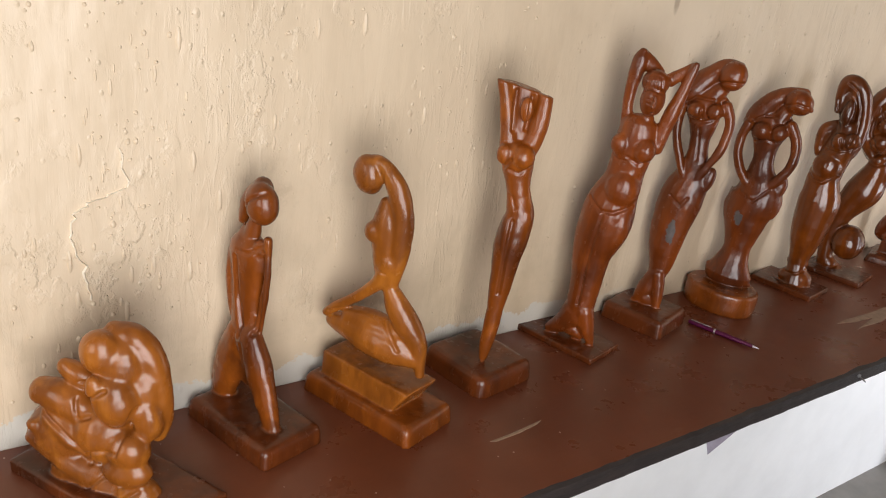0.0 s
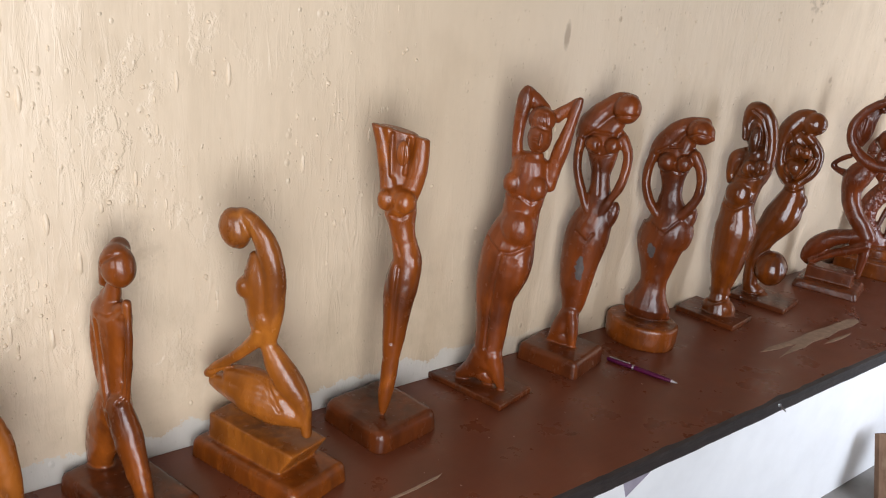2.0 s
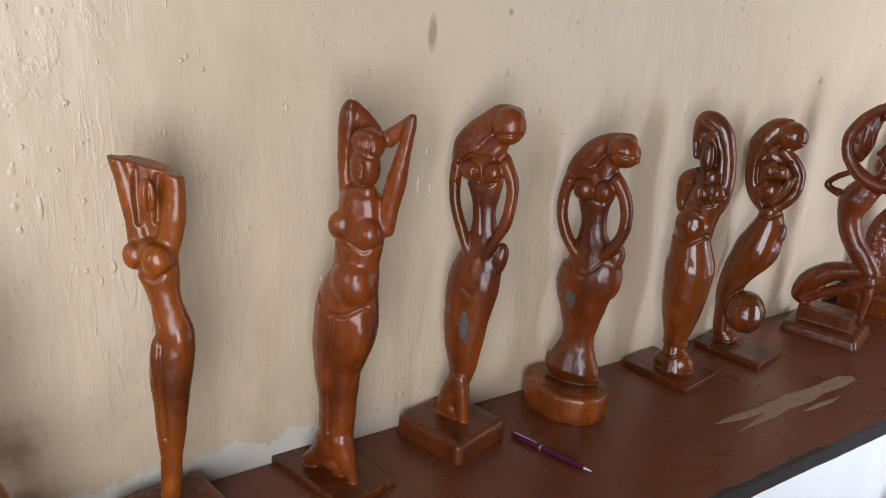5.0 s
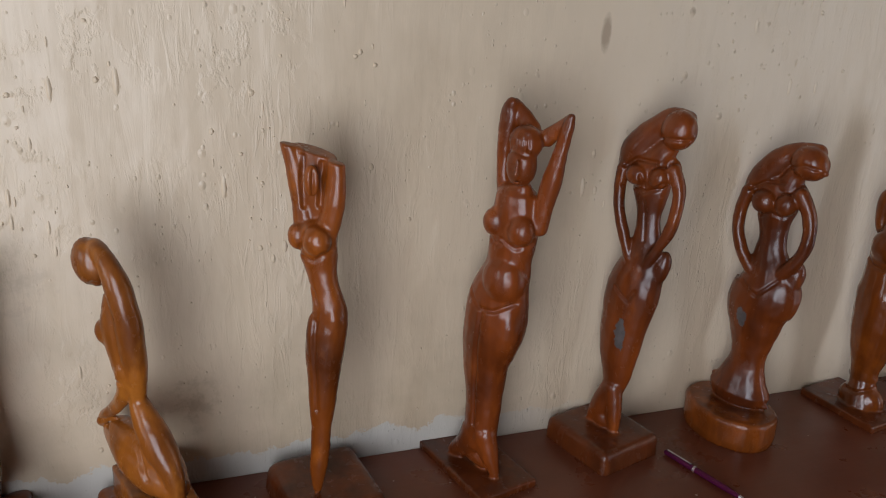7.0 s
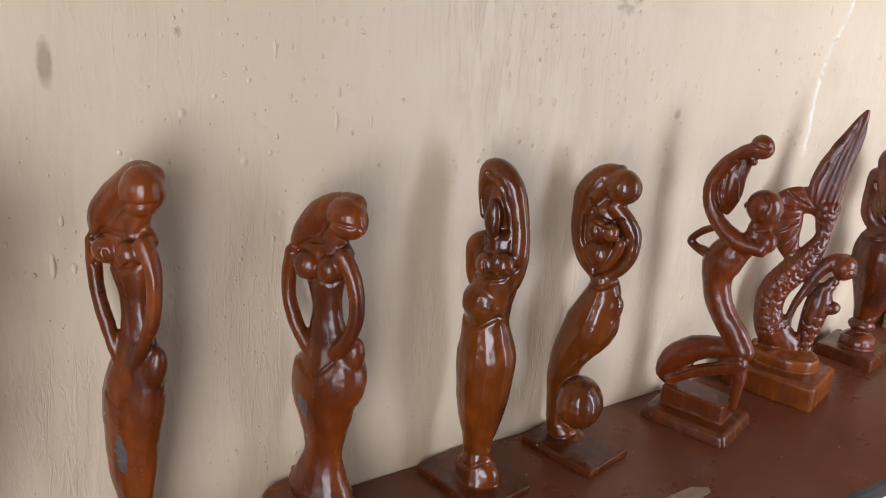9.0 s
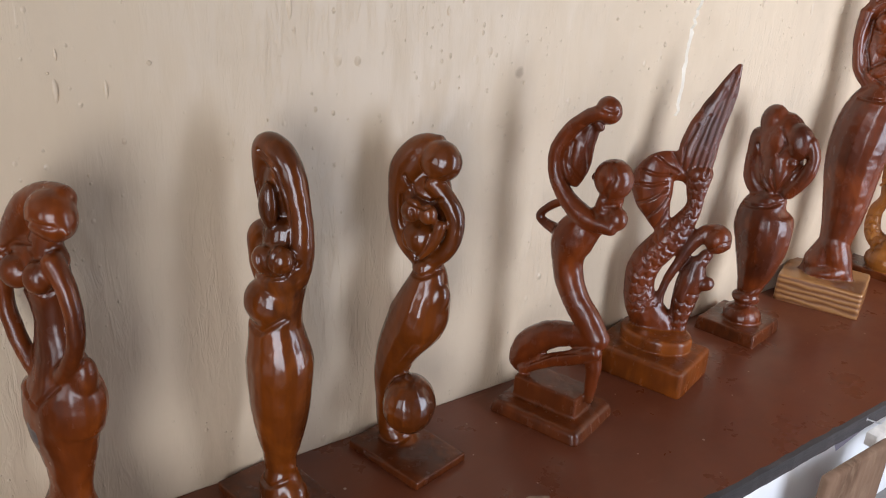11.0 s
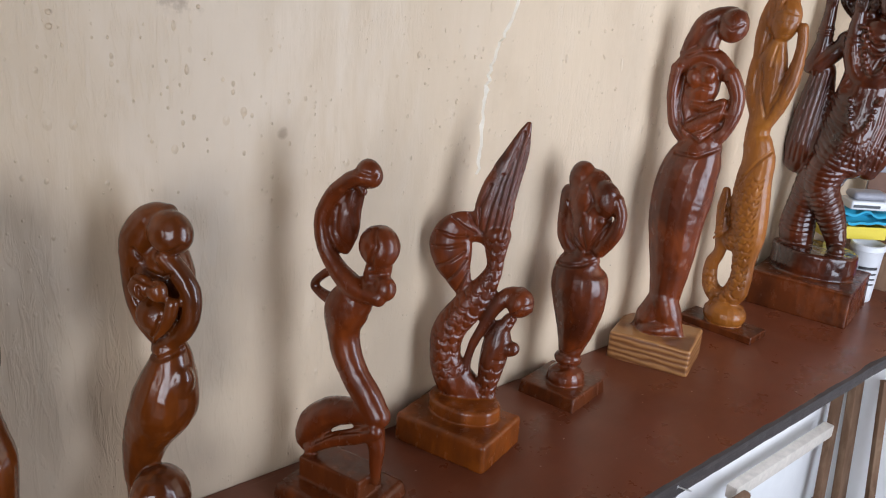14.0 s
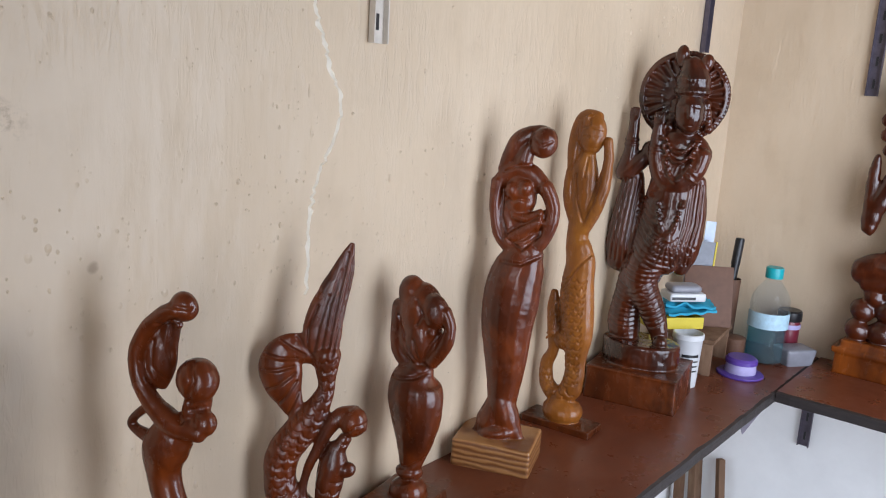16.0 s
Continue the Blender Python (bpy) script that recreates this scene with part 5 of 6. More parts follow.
def drum(bm, rx, ry, z0, z1, mat=1, x=0, y=0, bevel=0.6, wobble=0.03):
    """A rough round plinth in centimetres."""
    seg = 40
    prof = [(0.97, z0), (1.0, z0 + 0.25 * (z1 - z0)), (1.0, z1 - bevel), (0.985, z1 - 0.4 * bevel), (0.93, z1)]
    rings = []
    for r, z in prof:
        ring = []
        for i in range(seg):
            q = 2 * math.pi * i / seg
            w = r * (1 + wobble * noise.noise((2 * math.cos(q), 2 * math.sin(q), rx)))
            ring.append(bm.verts.new(((x + rx * w * math.cos(q)) * 0.01, (y + ry * w * math.sin(q)) * 0.01, z * 0.01)))
        rings.append(ring)
    made = []
    for a, b in zip(rings, rings[1:]):
        for i in range(seg):
            made.append(bm.faces.new((a[i], a[(i + 1) % seg], b[(i + 1) % seg], b[i])))
    made += [bm.faces.new(rings[0][::-1]), bm.faces.new(rings[-1])]
    for f in made:
        f.material_index = mat


def plinth_c(bm):
    slab(bm, -10.2, 10.2, -5.2, 5.2, 0, 2.9, 0.9, 0.03, 0, 1)
    block = len(bm.verts)
    slab(bm, -8.4, 8.0, -3.4, 3.4, 2.9, 6.6, 0.25, 0.02, 0, 0)
    bm.verts.ensure_lookup_table()
    for v in bm.verts[block:]:
        # the outer end is sawn off under a slope
        if v.co.x > 0.06:
            v.co.x -= 0.026 * (0.066 - v.co.z) / 0.037


def plinth_g(bm):
    drum(bm, 7.2, 5.6, 0, 4.6)


def plinth_k(bm):
    slab(bm, -8, 8, -4.8, 7.0, 0, 4.6, 0.7, 0.0, 0, 1)
    drum(bm, 6.0, 4.4, 4.6, 6.9, 1, 0, 2.4)


def plinth_o(bm):
    slab(bm, -11, 11, -10, 10, 0, 7.6, 0.3, 0.02, 0, 1)
    slab(bm, -10.9, 10.9, -9.9, 9.9, 7.6, 8.2, 0.2, 0.0, 0, 1)
    drum(bm, 9.4, 7.0, 8.2, 14.0, 0, -0.4)


def plinth_p(bm):
    slab(bm, -13, 13, -5, 5, 0, 6.0, 0.3, 0.0, 0, 1)
    slab(bm, -14, 14, -5.3, 5.3, 6.0, 7.6, 0.3, 0.0, 0, 1)
    slab(bm, -12, 12, -4.8, 4.8, 7.6, 9.8, 0.4, 0.0, 0, 1)


def figure_p(bm):
    """A seated form on a mound of rounded rocks, before a round aureole."""
    for i, (x, z, r) in enumerate(((-9, 12, 3.4), (-3, 12, 3.8), (4, 12, 3.6), (9.5, 12, 3.2), (-8.5, 16.5, 3.4), (-2, 17, 3.8), (5, 16.5, 3.8), (9, 17, 2.8), (-6, 20, 3.2), (2, 20.5, 3.6), (7, 20, 3.0))):
        lump(bm, x, -1.2 + 0.5 * (i % 3), z, r, 3.2, r * 0.75, 15 - 10 * (i % 4))
    limb(bm, 0.7, -1.5, [(-11, 25, 2.6), (-6, 26, 3.4), (2, 25, 3.2), (8, 24, 2.6)])
    limb(bm, 0.7, -1.8, [(11, 25, 2.6), (5, 27, 3.2), (-4, 24, 2.8), (-9, 23, 2.0)])
    limb(bm, 0.6, 0, [(0, 26, 6.5), (0, 32, 5.4), (0, 38, 6.2), (0, 43, 6.8), (0, 46, 3.5)])
    limb(bm, 0.85, -1, [(-6.5, 43, 2.3), (-9.5, 37, 2.2), (-10.5, 34, 2.0), (-11, 39, 1.8), (-11.2, 44, 1.6), (-11, 47, 1.0)], rib=(0.04, 9))
    limb(bm, 0.85, -1, [(6.5, 43, 2.3), (9, 36, 2.2), (7, 29, 1.9), (2, 27, 1.6)])
    lump(bm, 0, -1, 51.5, 3.8, 3.2, 5.0)
    lump(bm, 0, 0, 57, 3.0, 2.8, 3.0)
    lump(bm, 0, 2.2, 54, 11.5, 1.0, 11.5)
    for i in range(24):
        q = 2 * math.pi * i / 24
        lump(bm, 11.2 * math.cos(q), 2.0, 54 + 11.2 * math.sin(q), 1.2, 1.0, 1.2)
    for v in bm.verts:
        z = v.co.z * 100
        v.co.z = 0.01 * (z if z < 10 else 10 + 1.25 * (z - 10) if z < 26 else 30 + 1.42 * (z - 26))


def figure_n_all(bm):
    figure_n(bm)
    for i in range(7):
        limb(bm, 0.8, -1.6, [(-4.6 + 0.12 * i, 19.5 + 1.2 * i, 0.3), (-3.2, 21.0 + 1.2 * i, 0.35)], sides=8)
    for i in range(6):
        limb(bm, 0.9, -0.9 - 0.25 * i, [(-2.4 + 0.5 * i, 61 + i, 0.22), (-2.0 + 0.6 * i, 66 + 0.5 * i, 0.28), (0.4 + 0.4 * i, 68.4, 0.2)], sides=8)


TAIL_N = scale_lines([(0.6, 34.0, 3.2), (0.2, 26.5, 3.5), (0.9, 20.5, 3.1), (1.4, 15.5, 2.2), (1.5, 9.5, 2.3), (-1.2, 7.0, 2.1), (-4.0, 8.8, 1.7), (-4.6, 13.4, 1.4)], 1.5, 0.28, 0.26)
TAIL_K = scale_lines([(3.9, 32.5, 1.7), (4.1, 29.4, 1.3), (3.1, 25.2, 1.8), (0.7, 21.5, 2.3), (-1.9, 17.6, 2.5), (-2.5, 13.2, 2.3), (-1.1, 9.5, 2.7)], 1.3, 0.22, 0.2) + scale_lines([(4.9, 12.5, 1.8), (4.4, 9.3, 1.5), (4.5, 6.5, 1.1)], 1.3, 0.22, 0.2)


def figure_o_all(bm):
    figure_o(bm)
    # beaded headband, necklaces and belt
    for i in range(13):
        q = -1.35 + 2.7 * i / 12
        lump(bm, 4.8 + 3.8 * math.sin(q), -0.5 - 3.6 * math.cos(q), 74.2, 0.55, 0.55, 0.75)
        lump(bm, 4.6 + 3.6 * math.sin(q), -0.3 - 3.3 * math.cos(q), 76.8, 0.5, 0.5, 0.9)
    for drop, wide, n in ((3.0, 3.4, 11), (5.2, 4.4, 14), (9.5, 4.2, 18)):
        for i in range(n):
            u = -1 + 2 * i / (n - 1)
            lump(bm, 4.0 + wide * u, -3.4 - 0.6 * (1 - u * u), 63.4 - drop * (1 - u * u), 0.5, 0.5, 0.5)
    for i in range(17):
        u = -1 + 2 * i / 16
        lump(bm, 3.4 + 2.9 * u, -4.4, 48.5 - 7.5 * (1 - u * u), 0.6, 0.6, 0.6)
    lump(bm, 3.5, -4.6, 39.5, 1.4, 0.8, 2.6)
    # bracelets and arm rings
    for x, y, z, rr in ((-1.6, -2, 60.0, 2.0), (-1.7, -2, 61.2, 1.95), (-7.9, 0, 61.2, 1.9), (-7.9, 0, 62.3, 1.85), (6.7, -2, 55.2, 2.7), (7.3, -2, 56.4, 2.65)):
        lump(bm, x, y, z, rr, rr * 0.95, 0.5, 0 if x < 0 else 40)
    # fingers
    for i in range(4):
        limb(bm, 1.0, -2.2, [(-2.5 + 0.62 * i, 65.5, 0.34), (-2.6 + 0.66 * i, 67.6, 0.34), (-2.5 + 0.66 * i, 69.4 - 0.2 * abs(i - 1.5), 0.26)], sides=8)
        limb(bm, 1.0, -0.2, [(-8.8 + 0.62 * i, 66.5, 0.34), (-8.9 + 0.66 * i, 68.4, 0.34), (-8.8 + 0.66 * i, 70.0 - 0.2 * abs(i - 1.5), 0.26)], sides=8)
    for i in range(7):
        limb(bm, 1.0, -3.2, [(1.0 + 0.8 * i, 59.5 - 0.4 * i, 0.32), (-0.4 + 0.8 * i, 55.5 - 0.5 * i, 0.38), (-2.2 + 0.8 * i, 51.0, 0.32)], sides=8)
    # side curls below the crown
    for s in (-1, 1):
        for i in range(4):
            lump(bm, 4.9 + s * (3.5 + 0.3 * i), -0.8, 71.5 - 1.8 * i, 1.1, 1.2, 1.2)
    # round fluted aureole behind the head
    cx, cz, rr = AUREOLE
    lump(bm, cx, 2.4, cz, rr, 0.9, rr)
    for i in range(72):
        q = 2 * math.pi * i / 72
        lump(bm, cx + (rr - 0.3) * math.cos(q), 2.2, cz + (rr - 0.3) * math.sin(q), 0.42, 0.7, 0.42)
        if i % 3 == 0:
            limb(bm, 0.8, 1.6, [(cx + rr * f * math.cos(q), cz + rr * f * math.sin(q), g) for f, g in ((0.5, 0.28), (0.68, 0.42), (0.86, 0.5))], sides=8)
    for i in range(30):
        q = 2 * math.pi * i / 30
        a, b = q, q + 2 * math.pi / 30
        limb(bm, 1.0, 1.55, [(cx + rr * 0.9 * math.cos(a), cz + rr * 0.9 * math.sin(a), 0.34), (cx + rr * 0.9 * math.cos(b), cz + rr * 0.9 * math.sin(b), 0.34)], sides=8)


FOLDS_O = ring_lines([(2.0, 40, 5.0), (-1.3, 32.7, 4.6), (-1.6, 27.8, 3.9), (1.2, 22.6, 3.3), (3.3, 17.5, 2.5)]) + ring_lines([(-3.6, 27.0, 4.4), (-4.9, 22.0, 3.9), (-5.2, 16.0, 4.0)])
FOLDS_O += [(0.35, 0.3, [(-9.0 + 1.05 * i, 53.0), (-10.0 + 1.15 * i, 44.0), (-11.2 + 1.3 * i, 33.0)]) for i in range(5)]
FOLDS_O += [(0.35, 0.3, [(7.2 + 0.8 * i, 53.0), (7.0 + 0.9 * i, 44.0), (5.4 + 0.9 * i, 34.0)]) for i in range(4)]
FOLDS_O += [(0.35, 0.3, [(-4.5, 50.0 - 1.5 * i), (-1.5, 47.5 - 1.7 * i), (2.0, 46.8 - 2.0 * i)]) for i in range(6)]
FOLDS_O += [(0.32, 0.28, [(4.4 + 1.5 * math.cos(q), 41 + 1.5 * math.sin(q)), (4.6 + 5.0 * math.cos(q), 40 + 6.5 * math.sin(q))]) for q in (radians(200 + 18 * i) for i in range(9))]
FOLDS_O += [(0.25, 0.2, [(3.0, 70.8), (4.4, 71.0)]), (0.25, 0.2, [(6.0, 71.0), (7.3, 70.8)]), (0.25, 0.2, [(4.6, 66.6), (6.2, 66.7)])]

sculpture("abstract_sculpture", figure_a, plinth_of((-12, 12, -5.5, 5.5, 0, 1.6, 0.3, 0, 0, 1)), (HONEY, PLINTH), 0.235, -0.125, 27, "honey-coloured carved wood crouching form on a thin plinth", top=1.6, grooves=GROOVES_A, face=-40, voxel=0.0018, smooth=12)
sculpture("abstract_sculpture", figure_b, plinth_of((-8.4, 8.4, -5, 5, 0, 2.8, 1.0, 0.03, 0, 1)), (AMBER, PLINTH), 0.42, -0.082, 16, "slim honey-brown carved standing form on a dark plinth", top=2.8, grooves=GROOVES_B, voxel=0.0018, smooth=4)
sculpture("abstract_sculpture", figure_c, plinth_c, (HONEY, AMBER), 0.60, -0.10, 18, "amber carved kneeling form with a bowed neck on a stepped plinth", top=2.9, grooves=GROOVES_C, face=-60, voxel=0.0018, smooth=4)
sculpture("abstract_sculpture", figure_d, plinth_of((-6.8, 6.8, -6.2, 6.2, 0, 3.4, 1.6, 0.04, 0, 1)), (AMBER, PLINTH), 0.795, -0.082, 9, "carved wood torso with raised cut-off arms on a rounded plinth", top=3.4, grooves=GROOVES_D, face=-42, voxel=0.0017, smooth=4)
sculpture("abstract_sculpture", figure_e, plinth_of((-7.8, 7.8, -4.5, 4.5, 0, 1.1, 0.12, 0, 0, 1)), (CHESTNUT, PLINTH), 1.008, -0.062, 14, "tall chestnut-brown carved standing form with raised arms on a thin plate", top=1.1, grooves=GROOVES_E, face=-60, voxel=0.0017, smooth=4)
sculpture("abstract_sculpture", figure_f, plinth_of((-6.2, 6.2, -5.6, 5.6, 0, 3.3, 0.9, 0.03, 0, 1)), (CHESTNUT, PLINTH, PATCH), 1.204, -0.060, 16, "carved brown form with bowed head and joined arms on block", top=3.3, grooves=GROOVES_F, patches=[(1.5, 18.7, 0.77, 2.3)], face=-63, voxel=0.0017, smooth=4)
sculpture("abstract_sculpture", figure_g, plinth_g, (CHESTNUT, AMBER, PATCH), 1.415, -0.072, 12, "carved brown bowed form with looped arms on a round log plinth", top=4.6, grooves=GROOVES_G, patches=[(-0.5, 18.8, 0.84, 1.46)], face=-66, voxel=0.0017, smooth=4)
sculpture("abstract_sculpture", figure_h, plinth_of((-6.7, 6.7, -4.7, 4.7, 0, 1.2, 0.15, 0, 0, 1)), (GLOSSY, PLINTH), 1.66, -0.072, 9, "glossy carved wood form with arm curved overhead on thin plinth", top=1.2, grooves=GROOVES_H, face=-70, voxel=0.0017, smooth=4)
sculpture("abstract_sculpture", figure_i, plinth_of((-6.5, 6.5, -4.7, 4.7, 0, 1.2, 0.15, 0, 0, 1)), (GLOSSY, PLINTH), 1.845, -0.074, 12, "glossy dark carved curled form over a ball on a thin plinth", top=1.2, grooves=GROOVES_I, face=-56, voxel=0.0017, smooth=4)
sculpture("abstract_sculpture", figure_j, plinth_of((-7.4, 7.4, -6, 6, 0, 2.0, 1.0, 0.06, 0, 1), (-5.4, 5.0, -2.6, 2.6, 2.0, 5.2, 0.1, 0.0, 0, 1)), (ROSE, PLINTH), 2.086, -0.10, 18, "rose-brown carved kneeling form lifting a small one, on a stepped plinth", top=5.2, grooves=GROOVES_J, voxel=0.0018, smooth=4)
sculpture("abstract_sculpture", figure_k, plinth_k, (ROSE, AMBER), 2.30, -0.092, 17, "carved wood tail fin rising behind a small bust on a block", top=6.9, grooves=GROOVES_K + TAIL_K, face=-45, voxel=0.0017, smooth=4)
sculpture("abstract_sculpture", figure_l, plinth_of((-5.6, 5.6, -5.6, 5.6, 0, 2.4, 0.2, 0.05, 0, 1)), (ROSE, PLINTH), 2.568, -0.076, 11, "short carved embracing pair of rounded forms on a square plinth", top=2.4, grooves=GROOVES_L, voxel=0.0018, smooth=4)
sculpture("abstract_sculpture", figure_m, plinth_of((-7.8, 7.8, -6.3, 6.3, 0, 5.4, 0.5, 0, 0, 1)), (ROSE, LAYERS), 2.835, -0.08, 22, "tall carved cradling form with a pierced chest on a layered block", top=5.4, grooves=GROOVES_M, voxel=0.0018, smooth=4)
sculpture("abstract_sculpture", figure_n_all, plinth_of((-8.2, 8.2, -3.6, 3.6, 0, 1.6, 0.15, 0, 0, 1)), (GOLDEN, PLINTH), 3.075, -0.083, 5, "golden carved slender form with looped scaly tail on thin plinth", top=1.6, voxel=0.0018, smooth=4, grooves=GROOVES_N + TAIL_N)
sculpture("abstract_sculpture", figure_o_all, plinth_o, (DEEP, PLINTH), 3.385, -0.115, 12, "large dark carved standing form with draped folds and a round aureole", top=8.2, voxel=0.0022, smooth=3, grooves=FOLDS_O)
sculpture("abstract_sculpture", figure_p, plinth_p, (DEEP, AMBER), 4.0, -0.552, 0, "dark carved seated form on rounded rocks, on the side shelf", top=9.8, voxel=0.003, z=SHELF_Z + 0.003)


RULER = plain("dull_steel_rule", (0.26, 0.29, 0.34), 0.4, 0.5, 0.1)


# ---- things on the shelf ----
def pen():
    a, b = Vector((1.283, -0.107, 0)), Vector((1.3245, -0.2365, 0))
    length = (b - a).length
    e = thing("ballpoint_pen", pose(a.x, a.y, SHELF_Z + 0.0045, 0, 0, math.degrees(math.atan2(b.y - a.y, b.x - a.x))), "plum-coloured ballpoint pen with silver trim lying on the shelf", "pen")
    lie = Matrix.Rotation(radians(90), 4, "Y")

    def piece(name, profile, mat):
        bm = lathe(profile, 16)
        bmesh.ops.transform(bm, matrix=lie, verts=bm.verts)
        part(name, bm, mat, e)

    piece("cap", [(0.0028, 0.0), (0.0042, 0.002), (0.0045, 0.05)], PLUM)
    piece("ring", [(0.0047, 0.05), (0.0047, 0.0535)], BRIGHT)
    piece("barrel", [(0.0044, 0.0535), (0.0042, 0.1), (0.0032, length - 0.012)], PLUM)
    piece("tip", [(0.0030, length - 0.012), (0.0008, length)], BRIGHT)
    bm = boxed(0.004, 0.045, -0.0012, 0.0012, 0.0045, 0.0056, 0.0003)
    part("clip", bm, BRIGHT, e)


pen()


def flake(name, outline, z, mat, label, category, axis="z", group=""):
    """A thin irregular patch laid on a surface."""
    bm = bmesh.new()
    if axis == "z":
        vs = [bm.verts.new((x, y, z + 0.0012)) for x, y in outline]
    else:
        vs = [bm.verts.new((x, z - 0.0012, y)) for x, y in outline]
    f = bm.faces.new(vs)
    r = bmesh.ops.extrude_face_region(bm, geom=[f])
    d = Vector((0, 0, -0.001)) if axis == "z" else Vector((0, 0.001, 0))
    for v in r["geom"]:
        if isinstance(v, bmesh.types.BMVert):
            v.co += d
    return tagged(finish(name, bm, mat, smooth=False), label, category, group, "structure")


flake("scraped_patch", [(1.592, -0.232), (1.63, -0.228), (1.70, -0.232), (1.78, -0.228), (1.85, -0.232), (1.93, -0.231), (1.952, -0.244), (1.945, -0.253), (1.90, -0.258), (1.85, -0.255), (1.80, -0.262), (1.74, -0.259), (1.70, -0.265), (1.63, -0.263), (1.606, -0.266), (1.66, -0.255), (1.70, -0.247), (1.64, -0.243)], SHELF_Z, STAIN, "pale scraped bare patch in the shelf's paint", "paint damage")
flake("scraped_patch", [(1.76, -0.275), (1.80, -0.272), (1.86, -0.276), (1.83, -0.281), (1.78, -0.280)], SHELF_Z, STAIN, "small pale scrape in the shelf's paint", "paint damage")
flake("scraped_patch", [(0.70, -0.245), (0.74, -0.243), (0.80, -0.236), (0.79, -0.241), (0.75, -0.247), (0.71, -0.249)], SHELF_Z, STAIN, "thin pale scrape in the shelf's paint", "paint damage")

# nails driven into the board's edge
for nx, bend in ((1.445, -30), (2.52, 20)):
    bm = lathe([(0.0035, -0.001), (0.0035, 0.0), (0.0013, 0.0005), (0.0013, 0.02)], 10)
    finish("nail", bm, BRIGHT, loc=pose(nx, -0.380, SHELF_Z - 0.012, 90, 0, 180 + bend) @ pose(0, 0, 0, 180, 0, 0) @ pose(0, 0, -0.02))
    tagged(bpy.context.scene.objects[-1], "small bent steel nail in the shelf edge", "nail", "nails in the edge")


# cracks filled with pale mortar
def filler_line(pts, width, seed, label):
    bm = bmesh.new()
    last = None
    for i in range(len(pts) - 1):
        for s in range(6):
            u = s / 6
            x = pts[i][0] * (1 - u) + pts[i + 1][0] * u + 0.008 * noise.noise((i * 1.3 + u * 5, seed, 0))
            z = pts[i][1] * (1 - u) + pts[i + 1][1] * u
            w = width * (0.34 + 1.3 * abs(noise.noise((i * 3.7 + u * 5, seed, 4))))
            row = [bm.verts.new((x - w, 0.0004, z)), bm.verts.new((x, -0.0035, z)), bm.verts.new((x + w, 0.0004, z))]
            if last:
                for j in range(2):
                    bm.faces.new((last[j], last[j + 1], row[j + 1], row[j]))
            last = row
    return tagged(finish("filled_crack", bm, MORTAR), label, "wall crack", kind="structure")


filler_line([(2.387, 1.92), (2.395, 1.736), (2.407, 1.703), (2.421, 1.672), (2.429, 1.642), (2.452, 1.607), (2.455, 1.572), (2.439, 1.529), (2.415, 1.491), (2.401, 1.449), (2.395, 1.405), (2.395, 1.343), (2.392, 1.289)], 0.0075, 2.0, "pale filled crack running down the beige wall")
filler_line([(0.279, 1.275), (0.288, 1.227), (0.245, 1.212), (0.226, 1.199), (0.222, 1.171), (0.235, 1.125), (0.240, 1.079)], 0.0022, 5.0, "thin raised plaster crack on the beige wall")


# hardened runs and pimples of plaster under the paint, in loose patches
def plaster_bumps():
    rng = random.Random(11)
    bm = bmesh.new()
    patches = [(rng.uniform(0.05, 3.7), rng.uniform(1.05, 1.95), rng.uniform(0.04, 0.17), rng.uniform(0.05, 0.2)) for _ in range(62)]
    patches += [(0.12 + 0.25 * rng.random(), 1.05 + 0.4 * rng.random(), 0.08, 0.12) for _ in range(12)]
    for cx, cz, wide, high in patches:
        for _ in range(rng.randint(6, 17)):
            x, z = rng.gauss(cx, 0.5 * wide), rng.gauss(cz, 0.5 * high)
            r = 0.0014 + 0.0024 * rng.random() ** 2.2
            tall = r * rng.choice((1.0, 1.2, 1.5, 2.5, 4.5))
            if not -0.3 < x < 4.0 or z < 0.95 or (x > 1.2 and z < 1.32):
                continue
            tip = bm.verts.new((x + 0.2 * r, -0.75 * r - 0.0006, z - 0.25 * tall))
            mid = [bm.verts.new((x + 0.62 * r * math.cos(q) * rng.uniform(0.8, 1.2), -0.58 * r - 0.0003, z + 0.62 * tall * math.sin(q))) for q in (math.pi * k / 4 for k in range(8))]
            rim = [bm.verts.new((x + r * math.cos(q) * rng.uniform(0.85, 1.2), 0.0004, z + tall * math.sin(q) * rng.uniform(0.9, 1.15))) for q in (math.pi * k / 4 for k in range(8))]
            for k in range(8):
                n = (k + 1) % 8
                bm.faces.new((mid[k], mid[n], tip))
                bm.faces.new((rim[k], rim[n], mid[n], mid[k]))
    me = bpy.data.meshes.new("plaster_bumps")
    bm.to_mesh(me)
    bm.free()
    me.materials.append(WALL)
    me.shade_smooth()
    tagged(new("plaster_bumps", me), "small hardened runs and pimples of painted plaster on the wall", "plaster", kind="stuff")


plaster_bumps()


# ---- clutter in the corner ----
def at(x, y, z=SHELF_Z, turn=0.0):
    return pose(x, y, z, 0, 0, turn)


